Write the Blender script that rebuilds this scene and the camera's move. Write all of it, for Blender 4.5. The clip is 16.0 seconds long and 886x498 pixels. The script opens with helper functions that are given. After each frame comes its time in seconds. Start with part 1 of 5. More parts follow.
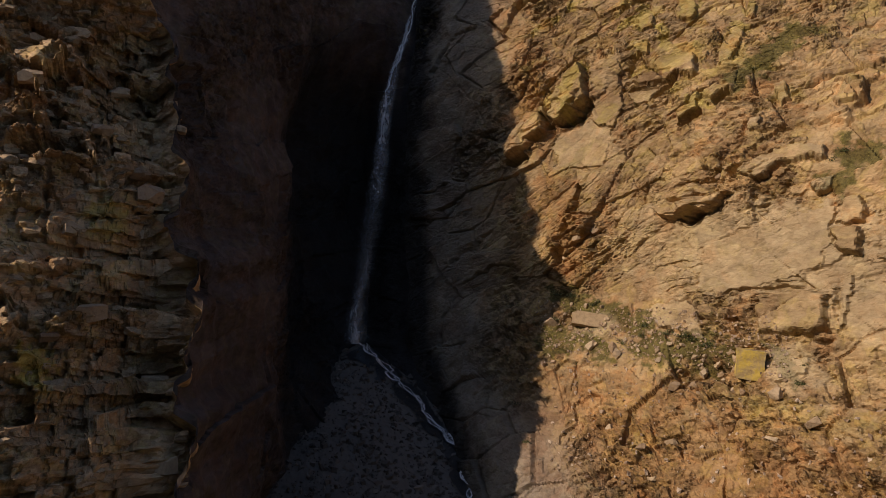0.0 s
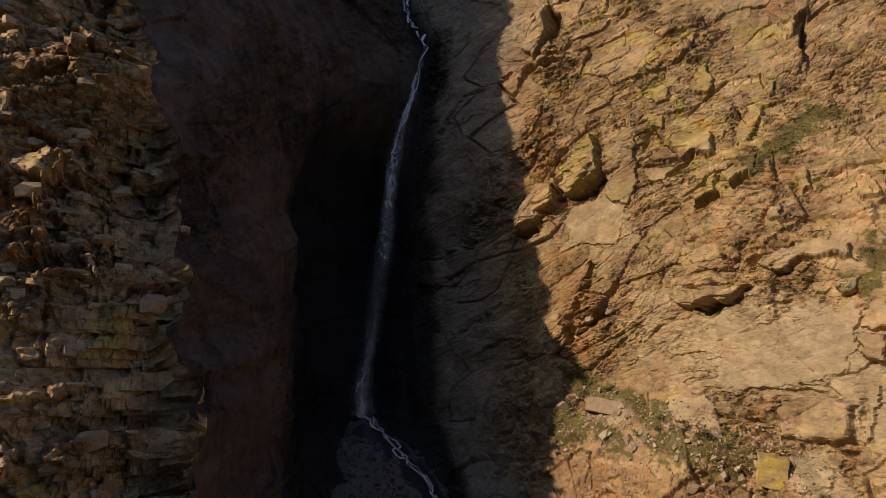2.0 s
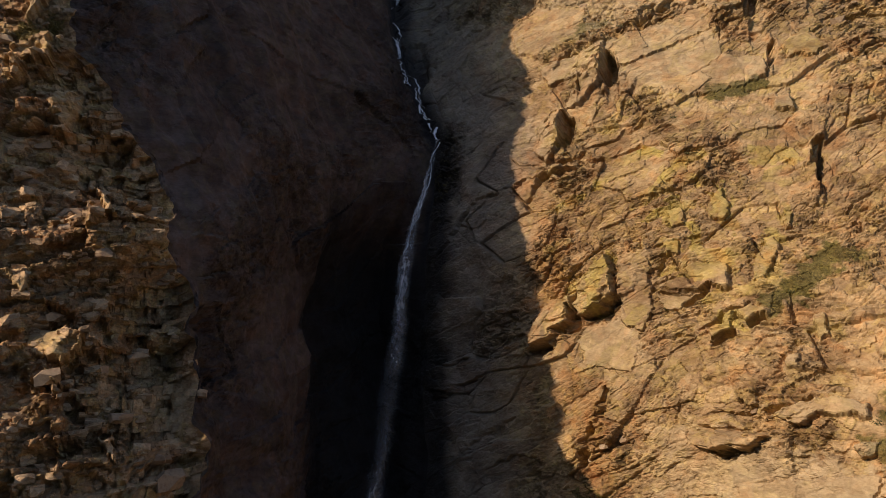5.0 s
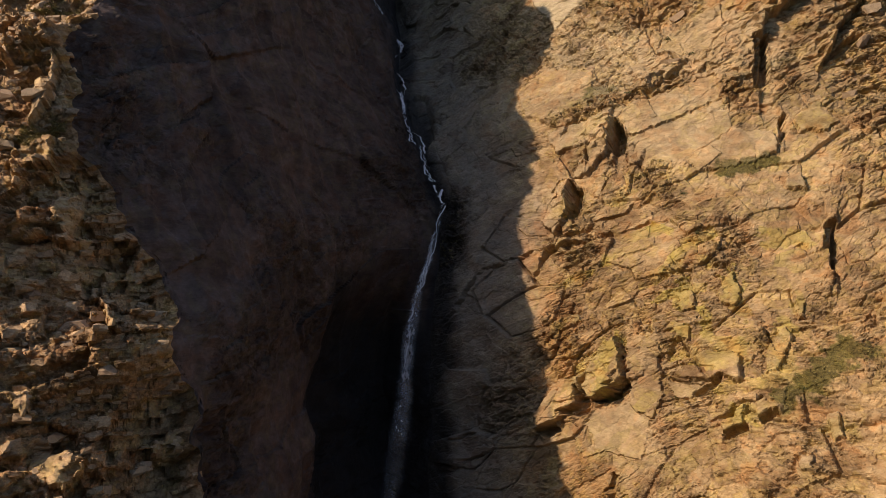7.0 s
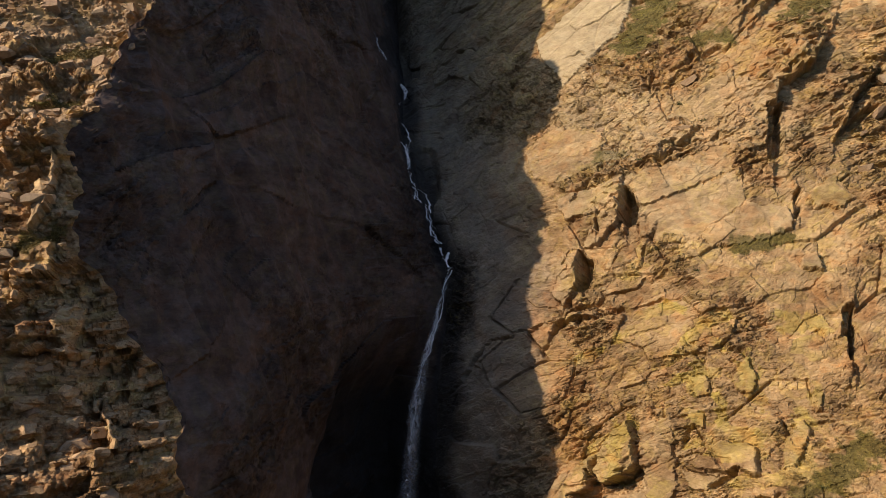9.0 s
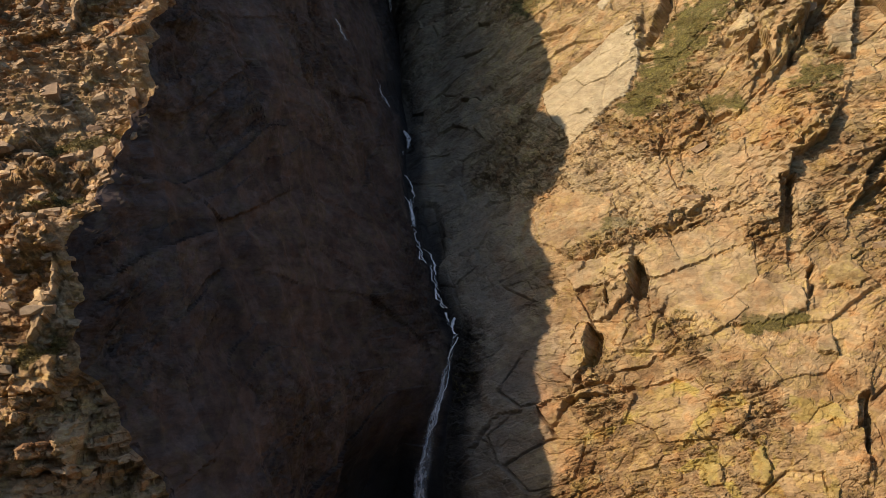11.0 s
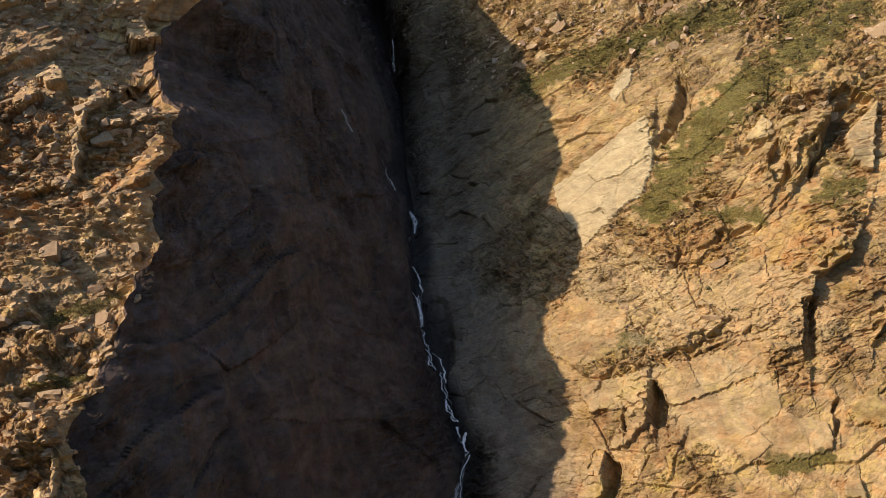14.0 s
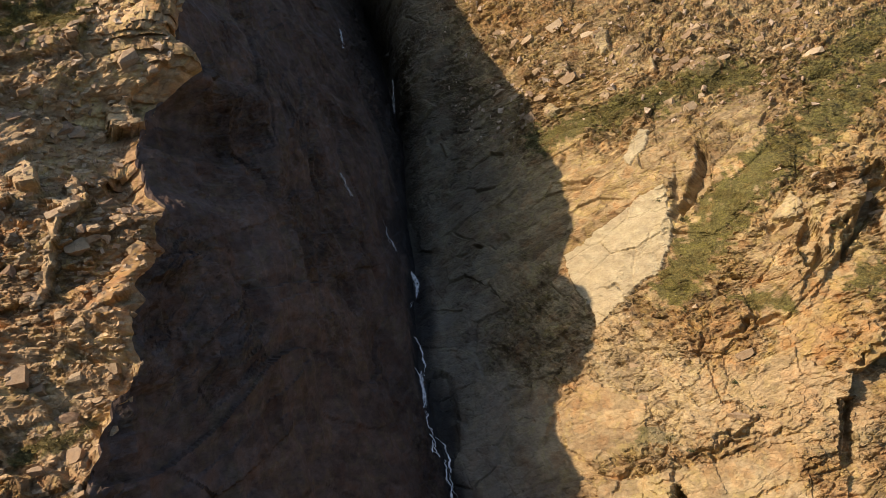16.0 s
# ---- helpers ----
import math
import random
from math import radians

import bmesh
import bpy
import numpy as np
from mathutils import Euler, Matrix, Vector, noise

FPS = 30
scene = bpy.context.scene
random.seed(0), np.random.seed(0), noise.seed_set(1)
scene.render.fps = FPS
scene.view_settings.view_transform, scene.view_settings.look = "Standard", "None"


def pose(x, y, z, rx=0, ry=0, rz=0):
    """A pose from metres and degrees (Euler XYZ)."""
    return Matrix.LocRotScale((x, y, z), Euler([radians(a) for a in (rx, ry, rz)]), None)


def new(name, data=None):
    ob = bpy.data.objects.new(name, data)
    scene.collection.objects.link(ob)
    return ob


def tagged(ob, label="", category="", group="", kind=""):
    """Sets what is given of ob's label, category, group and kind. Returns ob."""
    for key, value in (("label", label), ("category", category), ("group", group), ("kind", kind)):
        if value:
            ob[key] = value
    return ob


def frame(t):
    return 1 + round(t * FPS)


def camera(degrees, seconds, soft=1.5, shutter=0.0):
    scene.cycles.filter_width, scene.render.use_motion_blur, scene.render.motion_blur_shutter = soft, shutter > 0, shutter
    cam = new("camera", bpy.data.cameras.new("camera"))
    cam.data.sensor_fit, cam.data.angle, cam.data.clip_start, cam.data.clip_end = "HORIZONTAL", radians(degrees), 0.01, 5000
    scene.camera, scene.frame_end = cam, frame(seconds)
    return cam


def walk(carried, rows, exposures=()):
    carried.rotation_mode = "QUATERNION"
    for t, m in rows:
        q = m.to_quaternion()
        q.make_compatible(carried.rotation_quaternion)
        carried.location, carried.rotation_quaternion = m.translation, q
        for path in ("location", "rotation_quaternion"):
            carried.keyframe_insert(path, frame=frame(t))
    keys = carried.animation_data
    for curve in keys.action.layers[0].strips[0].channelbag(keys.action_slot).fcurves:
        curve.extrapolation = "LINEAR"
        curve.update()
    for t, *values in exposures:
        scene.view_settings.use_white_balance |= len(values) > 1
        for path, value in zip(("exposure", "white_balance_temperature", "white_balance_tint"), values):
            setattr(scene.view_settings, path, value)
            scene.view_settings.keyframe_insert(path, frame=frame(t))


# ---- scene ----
cam = camera(63.5, 16.0, soft=0.7)
METRES, EYE, TILT, LEAN, TURN = 82.0, 22.0, 0.0, 0.0, 0.0
ROWS = [
    (0.0, 0.0, 0.0, 0.0, -0.0, 0.0, 0.0),
    (0.5, -0.0033, 0.0095, 0.0255, -0.04, 0.01, 0.01),
    (1.0, -0.0062, 0.0182, 0.0552, -0.03, 0.04, 0.01),
    (1.5, -0.0099, 0.0232, 0.0822, -0.04, 0.04, 0.01),
    (2.0, -0.0131, 0.0263, 0.1113, -0.0, 0.01, -0.05),
    (2.5, -0.016, 0.0286, 0.1394, 0.05, -0.03, -0.07),
    (3.0, -0.0195, 0.0294, 0.1715, 0.08, -0.06, -0.13),
    (3.5, -0.0224, 0.0293, 0.2004, 0.12, -0.08, -0.16),
    (4.0, -0.0257, 0.0292, 0.2311, 0.13, -0.14, -0.22),
    (6.5, -0.0398, 0.0395, 0.3766, 0.11, -0.31, -0.46),
    (7.0, -0.0439, 0.0456, 0.407, 0.04, -0.29, -0.49),
    (7.5, -0.0477, 0.0513, 0.4351, 0.01, -0.31, -0.52),
    (8.0, -0.0523, 0.0574, 0.4639, -0.05, -0.31, -0.55),
    (8.5, -0.0566, 0.0633, 0.4913, -0.12, -0.32, -0.58),
    (9.0, -0.0618, 0.0696, 0.5218, -0.2, -0.31, -0.62),
    (11.5, -0.0843, 0.0967, 0.6661, -0.55, -0.3, -0.72),
    (12.0, -0.0889, 0.1022, 0.6972, -0.59, -0.27, -0.7),
    (12.5, -0.0936, 0.1078, 0.7283, -0.65, -0.25, -0.7),
    (13.0, -0.0986, 0.1138, 0.764, -0.69, -0.26, -0.72),
    (13.5, -0.1028, 0.1197, 0.7949, -0.75, -0.22, -0.69),
    (14.0, -0.1069, 0.1285, 0.8268, -0.81, -0.19, -0.63),
    (14.5, -0.1102, 0.1413, 0.8565, -0.88, -0.1, -0.59),
    (15.0, -0.1146, 0.1621, 0.8894, -1.01, 0.01, -0.63),
    (15.5, -0.119, 0.1844, 0.9199, -1.12, 0.08, -0.73),
    (16.0, -0.1249, 0.2103, 0.9543, -1.19, 0.16, -0.86),
]
walk(cam, [(t, pose(0, 0, EYE, TILT, LEAN, TURN) @ pose(METRES * x, METRES * y, METRES * z, 90 + pitch, roll, yaw)) for t, x, y, z, yaw, pitch, roll in ROWS],
     exposures=[(0.0, -0.48, 6150, 14), (3.5, -0.28, 6350, 15), (7.0, -0.07, 6500, 15), (9.0, -0.03, 6500, 13), (12.5, 0.1, 6500, 10), (16.0, 0.19, 6500, 10)])

# ---- daylight: a low sun over the camera's left shoulder, clear sky ----
SUN_WAY = Vector((1.0, 0.5, -0.68)).normalized()
sky_world = bpy.data.worlds.new("clear_sky")
scene.world = sky_world
sky_world.use_nodes = True
nt = sky_world.node_tree
sky = nt.nodes.new("ShaderNodeTexSky")
sky.sky_type, sky.sun_disc = "NISHITA", False
sky.sun_elevation = math.asin(-SUN_WAY.z)
sky.sun_rotation = math.atan2(-SUN_WAY.x, -SUN_WAY.y)
nt.links.new(sky.outputs[0], nt.nodes["Background"].inputs[0])
nt.nodes["Background"].inputs[1].default_value = 0.15
sun = new("sun", bpy.data.lights.new("sun", "SUN"))
sun.data.energy, sun.data.angle, sun.data.color = 5.0, radians(0.53), (1.0, 0.79, 0.58)
sun.matrix_world = Matrix.Translation((-120, -80, 200)) @ SUN_WAY.to_track_quat("-Z", "Y").to_matrix().to_4x4()


# ---- noise on arrays ----
def hashed(i, j, seed):
    h = (i.astype(np.int64) * 374761393 + j.astype(np.int64) * 668265263 + seed * 974634777) & 0xFFFFFFFF
    h = ((h ^ (h >> 13)) * 1274126177) & 0xFFFFFFFF
    return ((h ^ (h >> 16)) & 0xFFFFFF) / float(0xFFFFFF)


def vnoise(x, y, seed=0):
    i, j = np.floor(x), np.floor(y)
    a, b = x - i, y - j
    a, b = a * a * (3 - 2 * a), b * b * (3 - 2 * b)
    lo = hashed(i, j, seed) * (1 - a) + hashed(i + 1, j, seed) * a
    hi = hashed(i, j + 1, seed) * (1 - a) + hashed(i + 1, j + 1, seed) * a
    return (lo * (1 - b) + hi * b) * 2 - 1


def fbm(x, y, seed=0, octaves=4):
    total, gain = 0, 0.5
    for k in range(octaves):
        total = total + gain * vnoise(x * 2 ** k + 17.3 * k, y * 2 ** k - 9.1 * k, seed + k)
        gain *= 0.5
    return total


def cells(p, q, seed):
    """Broken blocks: distance to the block's edge, two random numbers of the block, and the way from its middle."""
    j0 = np.floor(q)
    best = np.full(p.shape, 99.0)
    near_p, near_q = np.zeros(p.shape), np.zeros(p.shape)
    around = []
    for b in (-1, 0, 1):
        j = j0 + b
        shift = 0.5 * (j % 2)
        i0 = np.floor(p - shift)
        for a in (-1, 0, 1):
            i = i0 + a
            u = i + shift + 0.5 + 0.7 * (hashed(i, j, seed) - 0.5) - p
            v = j + 0.5 + 0.6 * (hashed(i, j, seed + 7) - 0.5) - q
            around.append((u, v))
            d = u * u + v * v
            near = d < best
            best = np.where(near, d, best)
            near_p, near_q = np.where(near, u, near_p), np.where(near, v, near_q)
    edge = np.full(p.shape, 9.0)
    for u, v in around:
        du, dv = u - near_p, v - near_q
        n = np.sqrt(du * du + dv * dv)
        edge = np.where(n > 1e-6, np.minimum(edge, (du * (u + near_p) + dv * (v + near_q)) / (2 * n + 1e-9)), edge)
    kp, kq = np.round((p + near_p) * 512), np.round((q + near_q) * 512)
    return edge, hashed(kp, kq, seed + 21), hashed(kp, kq, seed + 33), -near_p, -near_q


def blocks(p, q, long, high, seed, out, tilt, width, cut, share=0.45):
    """Plane-faced blocks, each set at its own depth and tilt, some with an open joint round them."""
    edge, r1, r2, dp, dq = cells(p / long, q / high, seed)
    body = (r1 - 0.5) * 2 * out + (dp * (r2 - 0.5) + dq * (r1 * 7 % 1 - 0.35)) * tilt
    return body - cut * ((r1 * 13 + r2 * 5) % 1 > 1 - share) * np.clip(1.25 - edge * high / width, 0, 1), r2


def smooth(x):
    x = np.clip(x, 0, 1)
    return x * x * (3 - 2 * x)


# ---- shape of the cliffs: depth y over x and height z ----
RIGHT_Z = np.array([-20, 0, 11, 17, 30, 45, 60, 75, 90, 105, 113, 123, 145, 190])
RIGHT_X = np.array([-6, 4, 14, 24, 34, 44, 62])
RIGHT_Y = np.array([
    (68.2, 87.3, 96.7, 99.9, 100.9, 102.3, 108.6, 122.0, 136.0, 148.6, 155.2, 162.7, 171.0, 188.2),
    (59.8, 77.7, 88.1, 92.8, 94.3, 96.9, 103.0, 113.6, 127.6, 138.7, 144.6, 152.6, 163.6, 188.5),
    (51.5, 68.5, 79.5, 84.9, 86.6, 91.2, 97.9, 106.6, 119.1, 129.2, 134.4, 142.4, 156.5, 188.8),
    (43.4, 59.6, 70.2, 75.0, 77.6, 84.8, 92.3, 100.9, 108.7, 120.1, 125.1, 134.2, 150.9, 189.1),
    (35.3, 50.3, 59.0, 62.7, 67.1, 79.2, 88.3, 97.9, 103.1, 111.4, 116.3, 128.5, 147.0, 189.4),
    (27.1, 40.3, 47.5, 51.0, 58.6, 74.2, 85.6, 95.7, 100.9, 107.0, 110.3, 123.2, 143.7, 189.5),
    (12.2, 21.5, 26.9, 31.1, 44.7, 64.1, 80.3, 91.5, 98.0, 103.1, 105.3, 113.8, 138.0, 189.7),
])
LEFT_Z = np.array([-20, 5, 18, 30, 42, 54, 66, 78, 90, 102, 116, 150, 190])
LEFT_X = np.array([-62, -50, -43, -36, -29, -22])
LEFT_Y = np.array([
    (14.4, 27.7, 34.5, 40.8, 47.4, 54.8, 63.1, 70.9, 76.3, 78.6, 81.8, 100.2, 151.9),
    (21.9, 34.2, 40.7, 46.7, 52.6, 58.6, 64.7, 71.6, 78.3, 80.9, 87.0, 107.7, 156.8),
    (26.2, 38.1, 44.3, 50.0, 55.6, 61.1, 65.7, 71.8, 79.0, 82.4, 90.2, 112.6, 159.3),
    (30.6, 41.9, 47.8, 53.3, 58.8, 63.9, 67.1, 71.9, 78.9, 84.8, 93.6, 117.9, 161.6),
    (34.9, 45.7, 51.3, 56.5, 62.1, 66.7, 68.9, 72.6, 79.1, 86.8, 96.9, 123.3, 163.8),
    (39.3, 49.5, 54.7, 59.6, 65.4, 69.3, 70.8, 73.5, 79.6, 88.7, 100.2, 128.9, 166.0),
])


def relief(xs, zs, ys, x, z):
    x, z = np.clip(x, xs[0], xs[-1]), np.clip(z, zs[0], zs[-1])
    i = np.minimum(np.searchsorted(xs, x, "right") - 1, len(xs) - 2)
    j = np.minimum(np.searchsorted(zs, z, "right") - 1, len(zs) - 2)
    a, b = (x - xs[i]) / (xs[i + 1] - xs[i]), (z - zs[j]) / (zs[j + 1] - zs[j])
    return (ys[i, j] * (1 - a) + ys[i + 1, j] * a) * (1 - b) + (ys[i, j + 1] * (1 - a) + ys[i + 1, j + 1] * a) * b


# the bed of the stream and foot of the right wall; the arris of the left buttress; the shoulder of the shaded wall
BED_Z = [-25, 0, 9, 30, 50, 61, 70, 82, 94, 97, 105, 125, 145, 195]
BED_X = [4, 0, -5, -5.2, -4.6, -3.9, -7.2, -11.5, -12.9, -12.6, -14.4, -16.4, -22, -38]
BED_Y = [70, 86, 97, 102.5, 107.5, 111, 118.8, 129.8, 146.0, 150, 161, 184, 208, 262]
RIM_Z = [-25, 8, 33, 46, 54, 60, 68, 74, 80, 91, 97, 100, 106, 111, 115, 117.5, 119, 120.8, 140, 195]
RIM_X = [-17.5, -20, -23, -27.3, -30.5, -33.5, -37.3, -39, -37.6, -36, -36.2, -35.0, -38.0, -39, -38.6, -37.6, -36.0, -38.8, -42, -50]
SIDE_Z = [-25, 8, 23, 40, 55, 70, 80, 90, 105, 125, 150, 195]
SIDE_X = [-15, -19.0, -19.6, -20.3, -17.8, -20.4, -25, -27, -29, -31, -36, -46]
SIDE_Y = [66, 80, 86.8, 90, 93, 96, 94, 94, 103, 124, 156, 215]
# how far the arris stands out or back along its height
RIM_FIT_Z = list(range(14, 194, 4))
RIM_FIT = [-4.5, -4.5, -4.5, -1.58, -2.56, -4.5, -4.5, -3.59, 3.34, -4.5, -2.54, -1.94, -2.27, -1.36, -0.39, 1.29, -2.33, -1.8, -3.91, -4.4, 2.18, -1.51, 1.51, -4.44, -3.46, -4.5, 1.96, 4.5, 4.5, 2.88, -1.99, 4.5, 3.61, 1.44, 4.5, 0.87, 0.84, 3.53, 1.38, -3.36, 0.51, 2.31, -4.5, -4.5, -4.5]
CAVE_Z = [-25, 4, 12, 25, 36, 44, 50, 56, 62, 70, 80, 195]
CAVE_D = [0, 5, 16, 18, 17, 13, 6, 2, 1, 0, 0, 0]

MARKS = {"bulge": [], "step": [], "crack": [], "hollow": [], "slab": [], "plate": [], "turf": [], "rust": [], "lichen": []}
RIGHT, LEFT = "right", "left"


def step(wall, line, proud, reach, notch):
    MARKS["step"].append((wall, line, proud, reach, notch))


def crack(wall, line, width, deep):
    MARKS["crack"].append((wall, line, width, deep))


def hollow(wall, line, radius, deep):
    MARKS["hollow"].append((wall, line, radius, deep))


def bulge(wall, line, radius, proud):
    MARKS["bulge"].append((wall, line, radius, proud))


def slab(wall, line, wide, high, how):
    MARKS["slab"].append((wall, line, wide, high, how))


def plate(wall, outline, proud, left=0.0, up=0.0, tone=0.0, yellow=0.0):
    """A flat face of rock with straight broken edges: outline in x and z, how far it stands out, its lean, how pale it is, its lichen."""
    MARKS["plate"].append((wall, outline, proud, left, up, tone, yellow))


def turf(wall, line, wide):
    MARKS["turf"].append((wall, line, wide))


def rust(wall, line, wide):
    MARKS["rust"].append((wall, line, wide))


def lichen(wall, line, wide):
    MARKS["lichen"].append((wall, line, wide))


step(RIGHT, [(19.6, 73.0), (19.4, 70.2), (19.2, 67.6)], 1.6, 2.2, 2.5)
step(RIGHT, [(13.8, 63.2), (13.3, 59.4)], 1.3, 2.0, 2.0)
step(RIGHT, [(16.1, 69.1), (15.9, 66.8)], 0.8, 1.5, 1.5)
step(RIGHT, [(46.7, 93.8), (44.3, 89.7), (39.1, 85.4), (37.6, 76.5)], 1.9, 3.0, 2.5)
step(RIGHT, [(52.4, 89.4), (47.6, 83.5), (45.2, 78.6)], 1.6, 3.0, 2.2)
step(RIGHT, [(40.9, 58.3), (39.6, 55.6), (38.8, 52.8)], 1.1, 2.2, 2.0)
crack(RIGHT, [(40.9, 58.3), (39.6, 55.6), (38.8, 50.1)], 0.5, 1.4)
crack(RIGHT, [(16.4, 29.1), (15.6, 26.1), (13.7, 22.7), (13.3, 19.4)], 0.6, 1.6)
step(RIGHT, [(18.1, 39.9), (15.0, 37.5)], 1.2, 2.2, 2.0)
crack(RIGHT, [(15.0, 37.5), (10.8, 36.0)], 0.5, 1.0)
step(RIGHT, [(11.1, 33.8), (8.7, 32.7)], 1.3, 2.0, 2.0)
step(RIGHT, [(27.6, 26.0), (25.1, 24.9)], 1.2, 2.0, 1.6)
crack(RIGHT, [(27.6, 26.0), (22.1, 27.4)], 0.5, 0.7)
crack(RIGHT, [(34.6, 18.1), (33.7, 14.7), (31.6, 14.1)], 0.45, 1.2)
crack(RIGHT, [(23.4, 16.1), (28.1, 17.6), (32.0, 18.9), (35.4, 21.1)], 0.4, 0.5)
crack(RIGHT, [(21.2, 40.8), (25.6, 40.8), (28.7, 40.9)], 0.5, 0.8)
crack(RIGHT, [(21.8, 35.3), (25.0, 36.2), (28.4, 38.9), (32.8, 40.1)], 0.5, 0.9)
crack(RIGHT, [(25.1, 28.7), (29.0, 30.1), (32.1, 31.8)], 0.5, 0.9)
crack(RIGHT, [(26.3, 27.4), (29.6, 27.4)], 0.5, 0.9)
crack(RIGHT, [(27.8, 30.2), (31.6, 35.1)], 0.4, 0.6)
step(RIGHT, [(40.8, 37.2), (38.9, 35.5)], 1.3, 2.2, 2.0)
crack(RIGHT, [(6.9, 53.4), (11.1, 55.8), (17.1, 58.9), (23.5, 61.9)], 0.5, 1.2)
crack(RIGHT, [(16.9, 75.6), (21.7, 76.0), (26.8, 79.1), (32.8, 79.7)], 0.5, 0.9)
crack(RIGHT, [(19.5, 74.6), (27.3, 77.5), (35.8, 81.9)], 0.4, 0.7)
crack(RIGHT, [(26.5, 87.7), (24.3, 87.0), (23.5, 90.9)], 0.5, 0.8)
crack(RIGHT, [(25.0, 87.0), (25.9, 82.6), (30.3, 80.6), (33.8, 82.8)], 0.35, 0.6)
crack(RIGHT, [(19.9, 61.8), (21.6, 65.4), (22.9, 67.6)], 0.6, 1.0)
crack(RIGHT, [(39.5, 72.6), (38.5, 68.3)], 0.7, 1.0)
crack(RIGHT, [(21.6, 51.4), (25.7, 53.0), (28.7, 54.4)], 0.4, 0.6)
crack(RIGHT, [(21.6, 42.0), (23.4, 44.6), (25.9, 41.0)], 0.5, 0.7)
crack(RIGHT, [(12.2, 70.0), (16.9, 75.6)], 0.4, 0.7)
crack(RIGHT, [(24.9, 105.6), (27.9, 110.2), (31.7, 118.8)], 0.9, 1.6)
step(RIGHT, [(26.4, 112.9), (25.1, 106.0)], 1.0, 2.0, 2.0)
crack(RIGHT, [(10.6, 110.9), (16.2, 111.9)], 0.7, 1.2)
crack(RIGHT, [(12.9, 116.9), (11.7, 114.4)], 0.6, 1.0)
step(RIGHT, [(48.8, 111.7), (45.8, 108.7), (43.6, 103.5), (40.3, 99.2)], 2.0, 3.5, 2.5)
step(RIGHT, [(40.1, 104.2), (38.8, 100.6), (37.3, 97.7)], 1.4, 2.5, 2.0)
crack(RIGHT, [(42.3, 112.6), (45.5, 114.2), (52.0, 119.1)], 0.6, 1.2)
crack(RIGHT, [(33.9, 103.5), (36.5, 104.2)], 0.9, 1.2)
crack(RIGHT, [(24.7, 88.8), (28.6, 90.8), (34.8, 93.5)], 0.5, 1.2)
crack(RIGHT, [(22.5, 85.2), (25.1, 89.5), (24.0, 91.5)], 0.5, 1.0)
crack(RIGHT, [(31.4, 96.1), (31.5, 92.7), (28.5, 90.5)], 0.4, 0.8)
crack(RIGHT, [(11.8, 74.3), (20.4, 75.7), (26.5, 78.2), (34.9, 80.2)], 0.4, 0.7)
crack(RIGHT, [(17.4, 85.8), (15.4, 84.9), (17.3, 88.6)], 0.35, 0.5)
crack(RIGHT, [(14.8, 94.4), (17.0, 96.1), (17.5, 94.9)], 0.4, 0.6)
crack(RIGHT, [(8.1, 51.1), (11.4, 55.5)], 0.6, 1.2)
crack(RIGHT, [(11.8, 44.1), (9.2, 41.2)], 0.4, 0.7)
crack(RIGHT, [(7.1, 54.0), (11.8, 54.8), (16.6, 56.7), (22.5, 58.3)], 0.5, 1.0)
crack(RIGHT, [(-3.9, 43.0), (1.5, 51.6), (5.3, 53.0)], 0.5, 0.8)
crack(RIGHT, [(-3.1, 29.2), (1.4, 31.0)], 0.6, 0.9)
crack(RIGHT, [(1.4, 20.1), (6.2, 23.6)], 0.6, 0.9)
crack(RIGHT, [(-3.8, 24.6), (2.8, 28.9)], 0.5, 0.8)
crack(RIGHT, [(3.5, 17.6), (8.8, 20.5)], 0.5, 0.7)
crack(RIGHT, [(-4.7, 99.2), (1.3, 100.8), (5.3, 105.9)], 0.6, 1.0)
crack(RIGHT, [(1.2, 79.6), (7.9, 83.2)], 0.5, 0.8)
hollow(RIGHT, [(-7.8, 79.9), (-6.7, 73.0)], 2.0, 1.2)
slab(RIGHT, [(30.6, 22.1)], 8.5, 5.5, 0.65)
slab(RIGHT, [(23.9, 22.1)], 5.0, 6.0, 0.45)
slab(RIGHT, [(36.3, 18.2)], 3.0, 5.0, 0.6)
slab(RIGHT, [(17.8, 34.1)], 3.5, 4.0, 0.35)
slab(RIGHT, [(13.6, 92.7)], 5.0, 5.0, 0.4)
slab(RIGHT, [(17.6, 83.2)], 9.0, 8.0, 0.5)
slab(RIGHT, [(33.0, 82.5)], 10.0, 6.0, 0.45)
slab(RIGHT, [(26.6, 69.0)], 8.0, 4.0, 0.4)
slab(RIGHT, [(16.7, 13.6)], 2.6, 1.2, 0.5)
slab(RIGHT, [(30.7, 11.3)], 2.0, 2.0, 0.6)
slab(LEFT, [(-39.3, 88.2)], 4.5, 6.5, 0.15)
slab(LEFT, [(-46.8, 105.1)], 4.0, 3.5, 0.2)
turf(RIGHT, [(9.9, 120.1), (17.7, 122.9), (28.8, 126.9), (41.0, 129.4)], 2.9)
turf(RIGHT, [(23.2, 96.4), (29.0, 104.3), (34.1, 110.6), (43.3, 118.2), (57.9, 129.5)], 3.0)
turf(RIGHT, [(29.0, 104.3), (34.7, 113.1), (51.2, 124.8)], 1.6)
turf(RIGHT, [(43.5, 97.2), (46.1, 98.6)], 2.2)
turf(RIGHT, [(48.7, 128.5), (63.5, 139.4)], 2.6)
turf(RIGHT, [(14.4, 16.4), (18.6, 14.6), (21.0, 14.0)], 1.7)
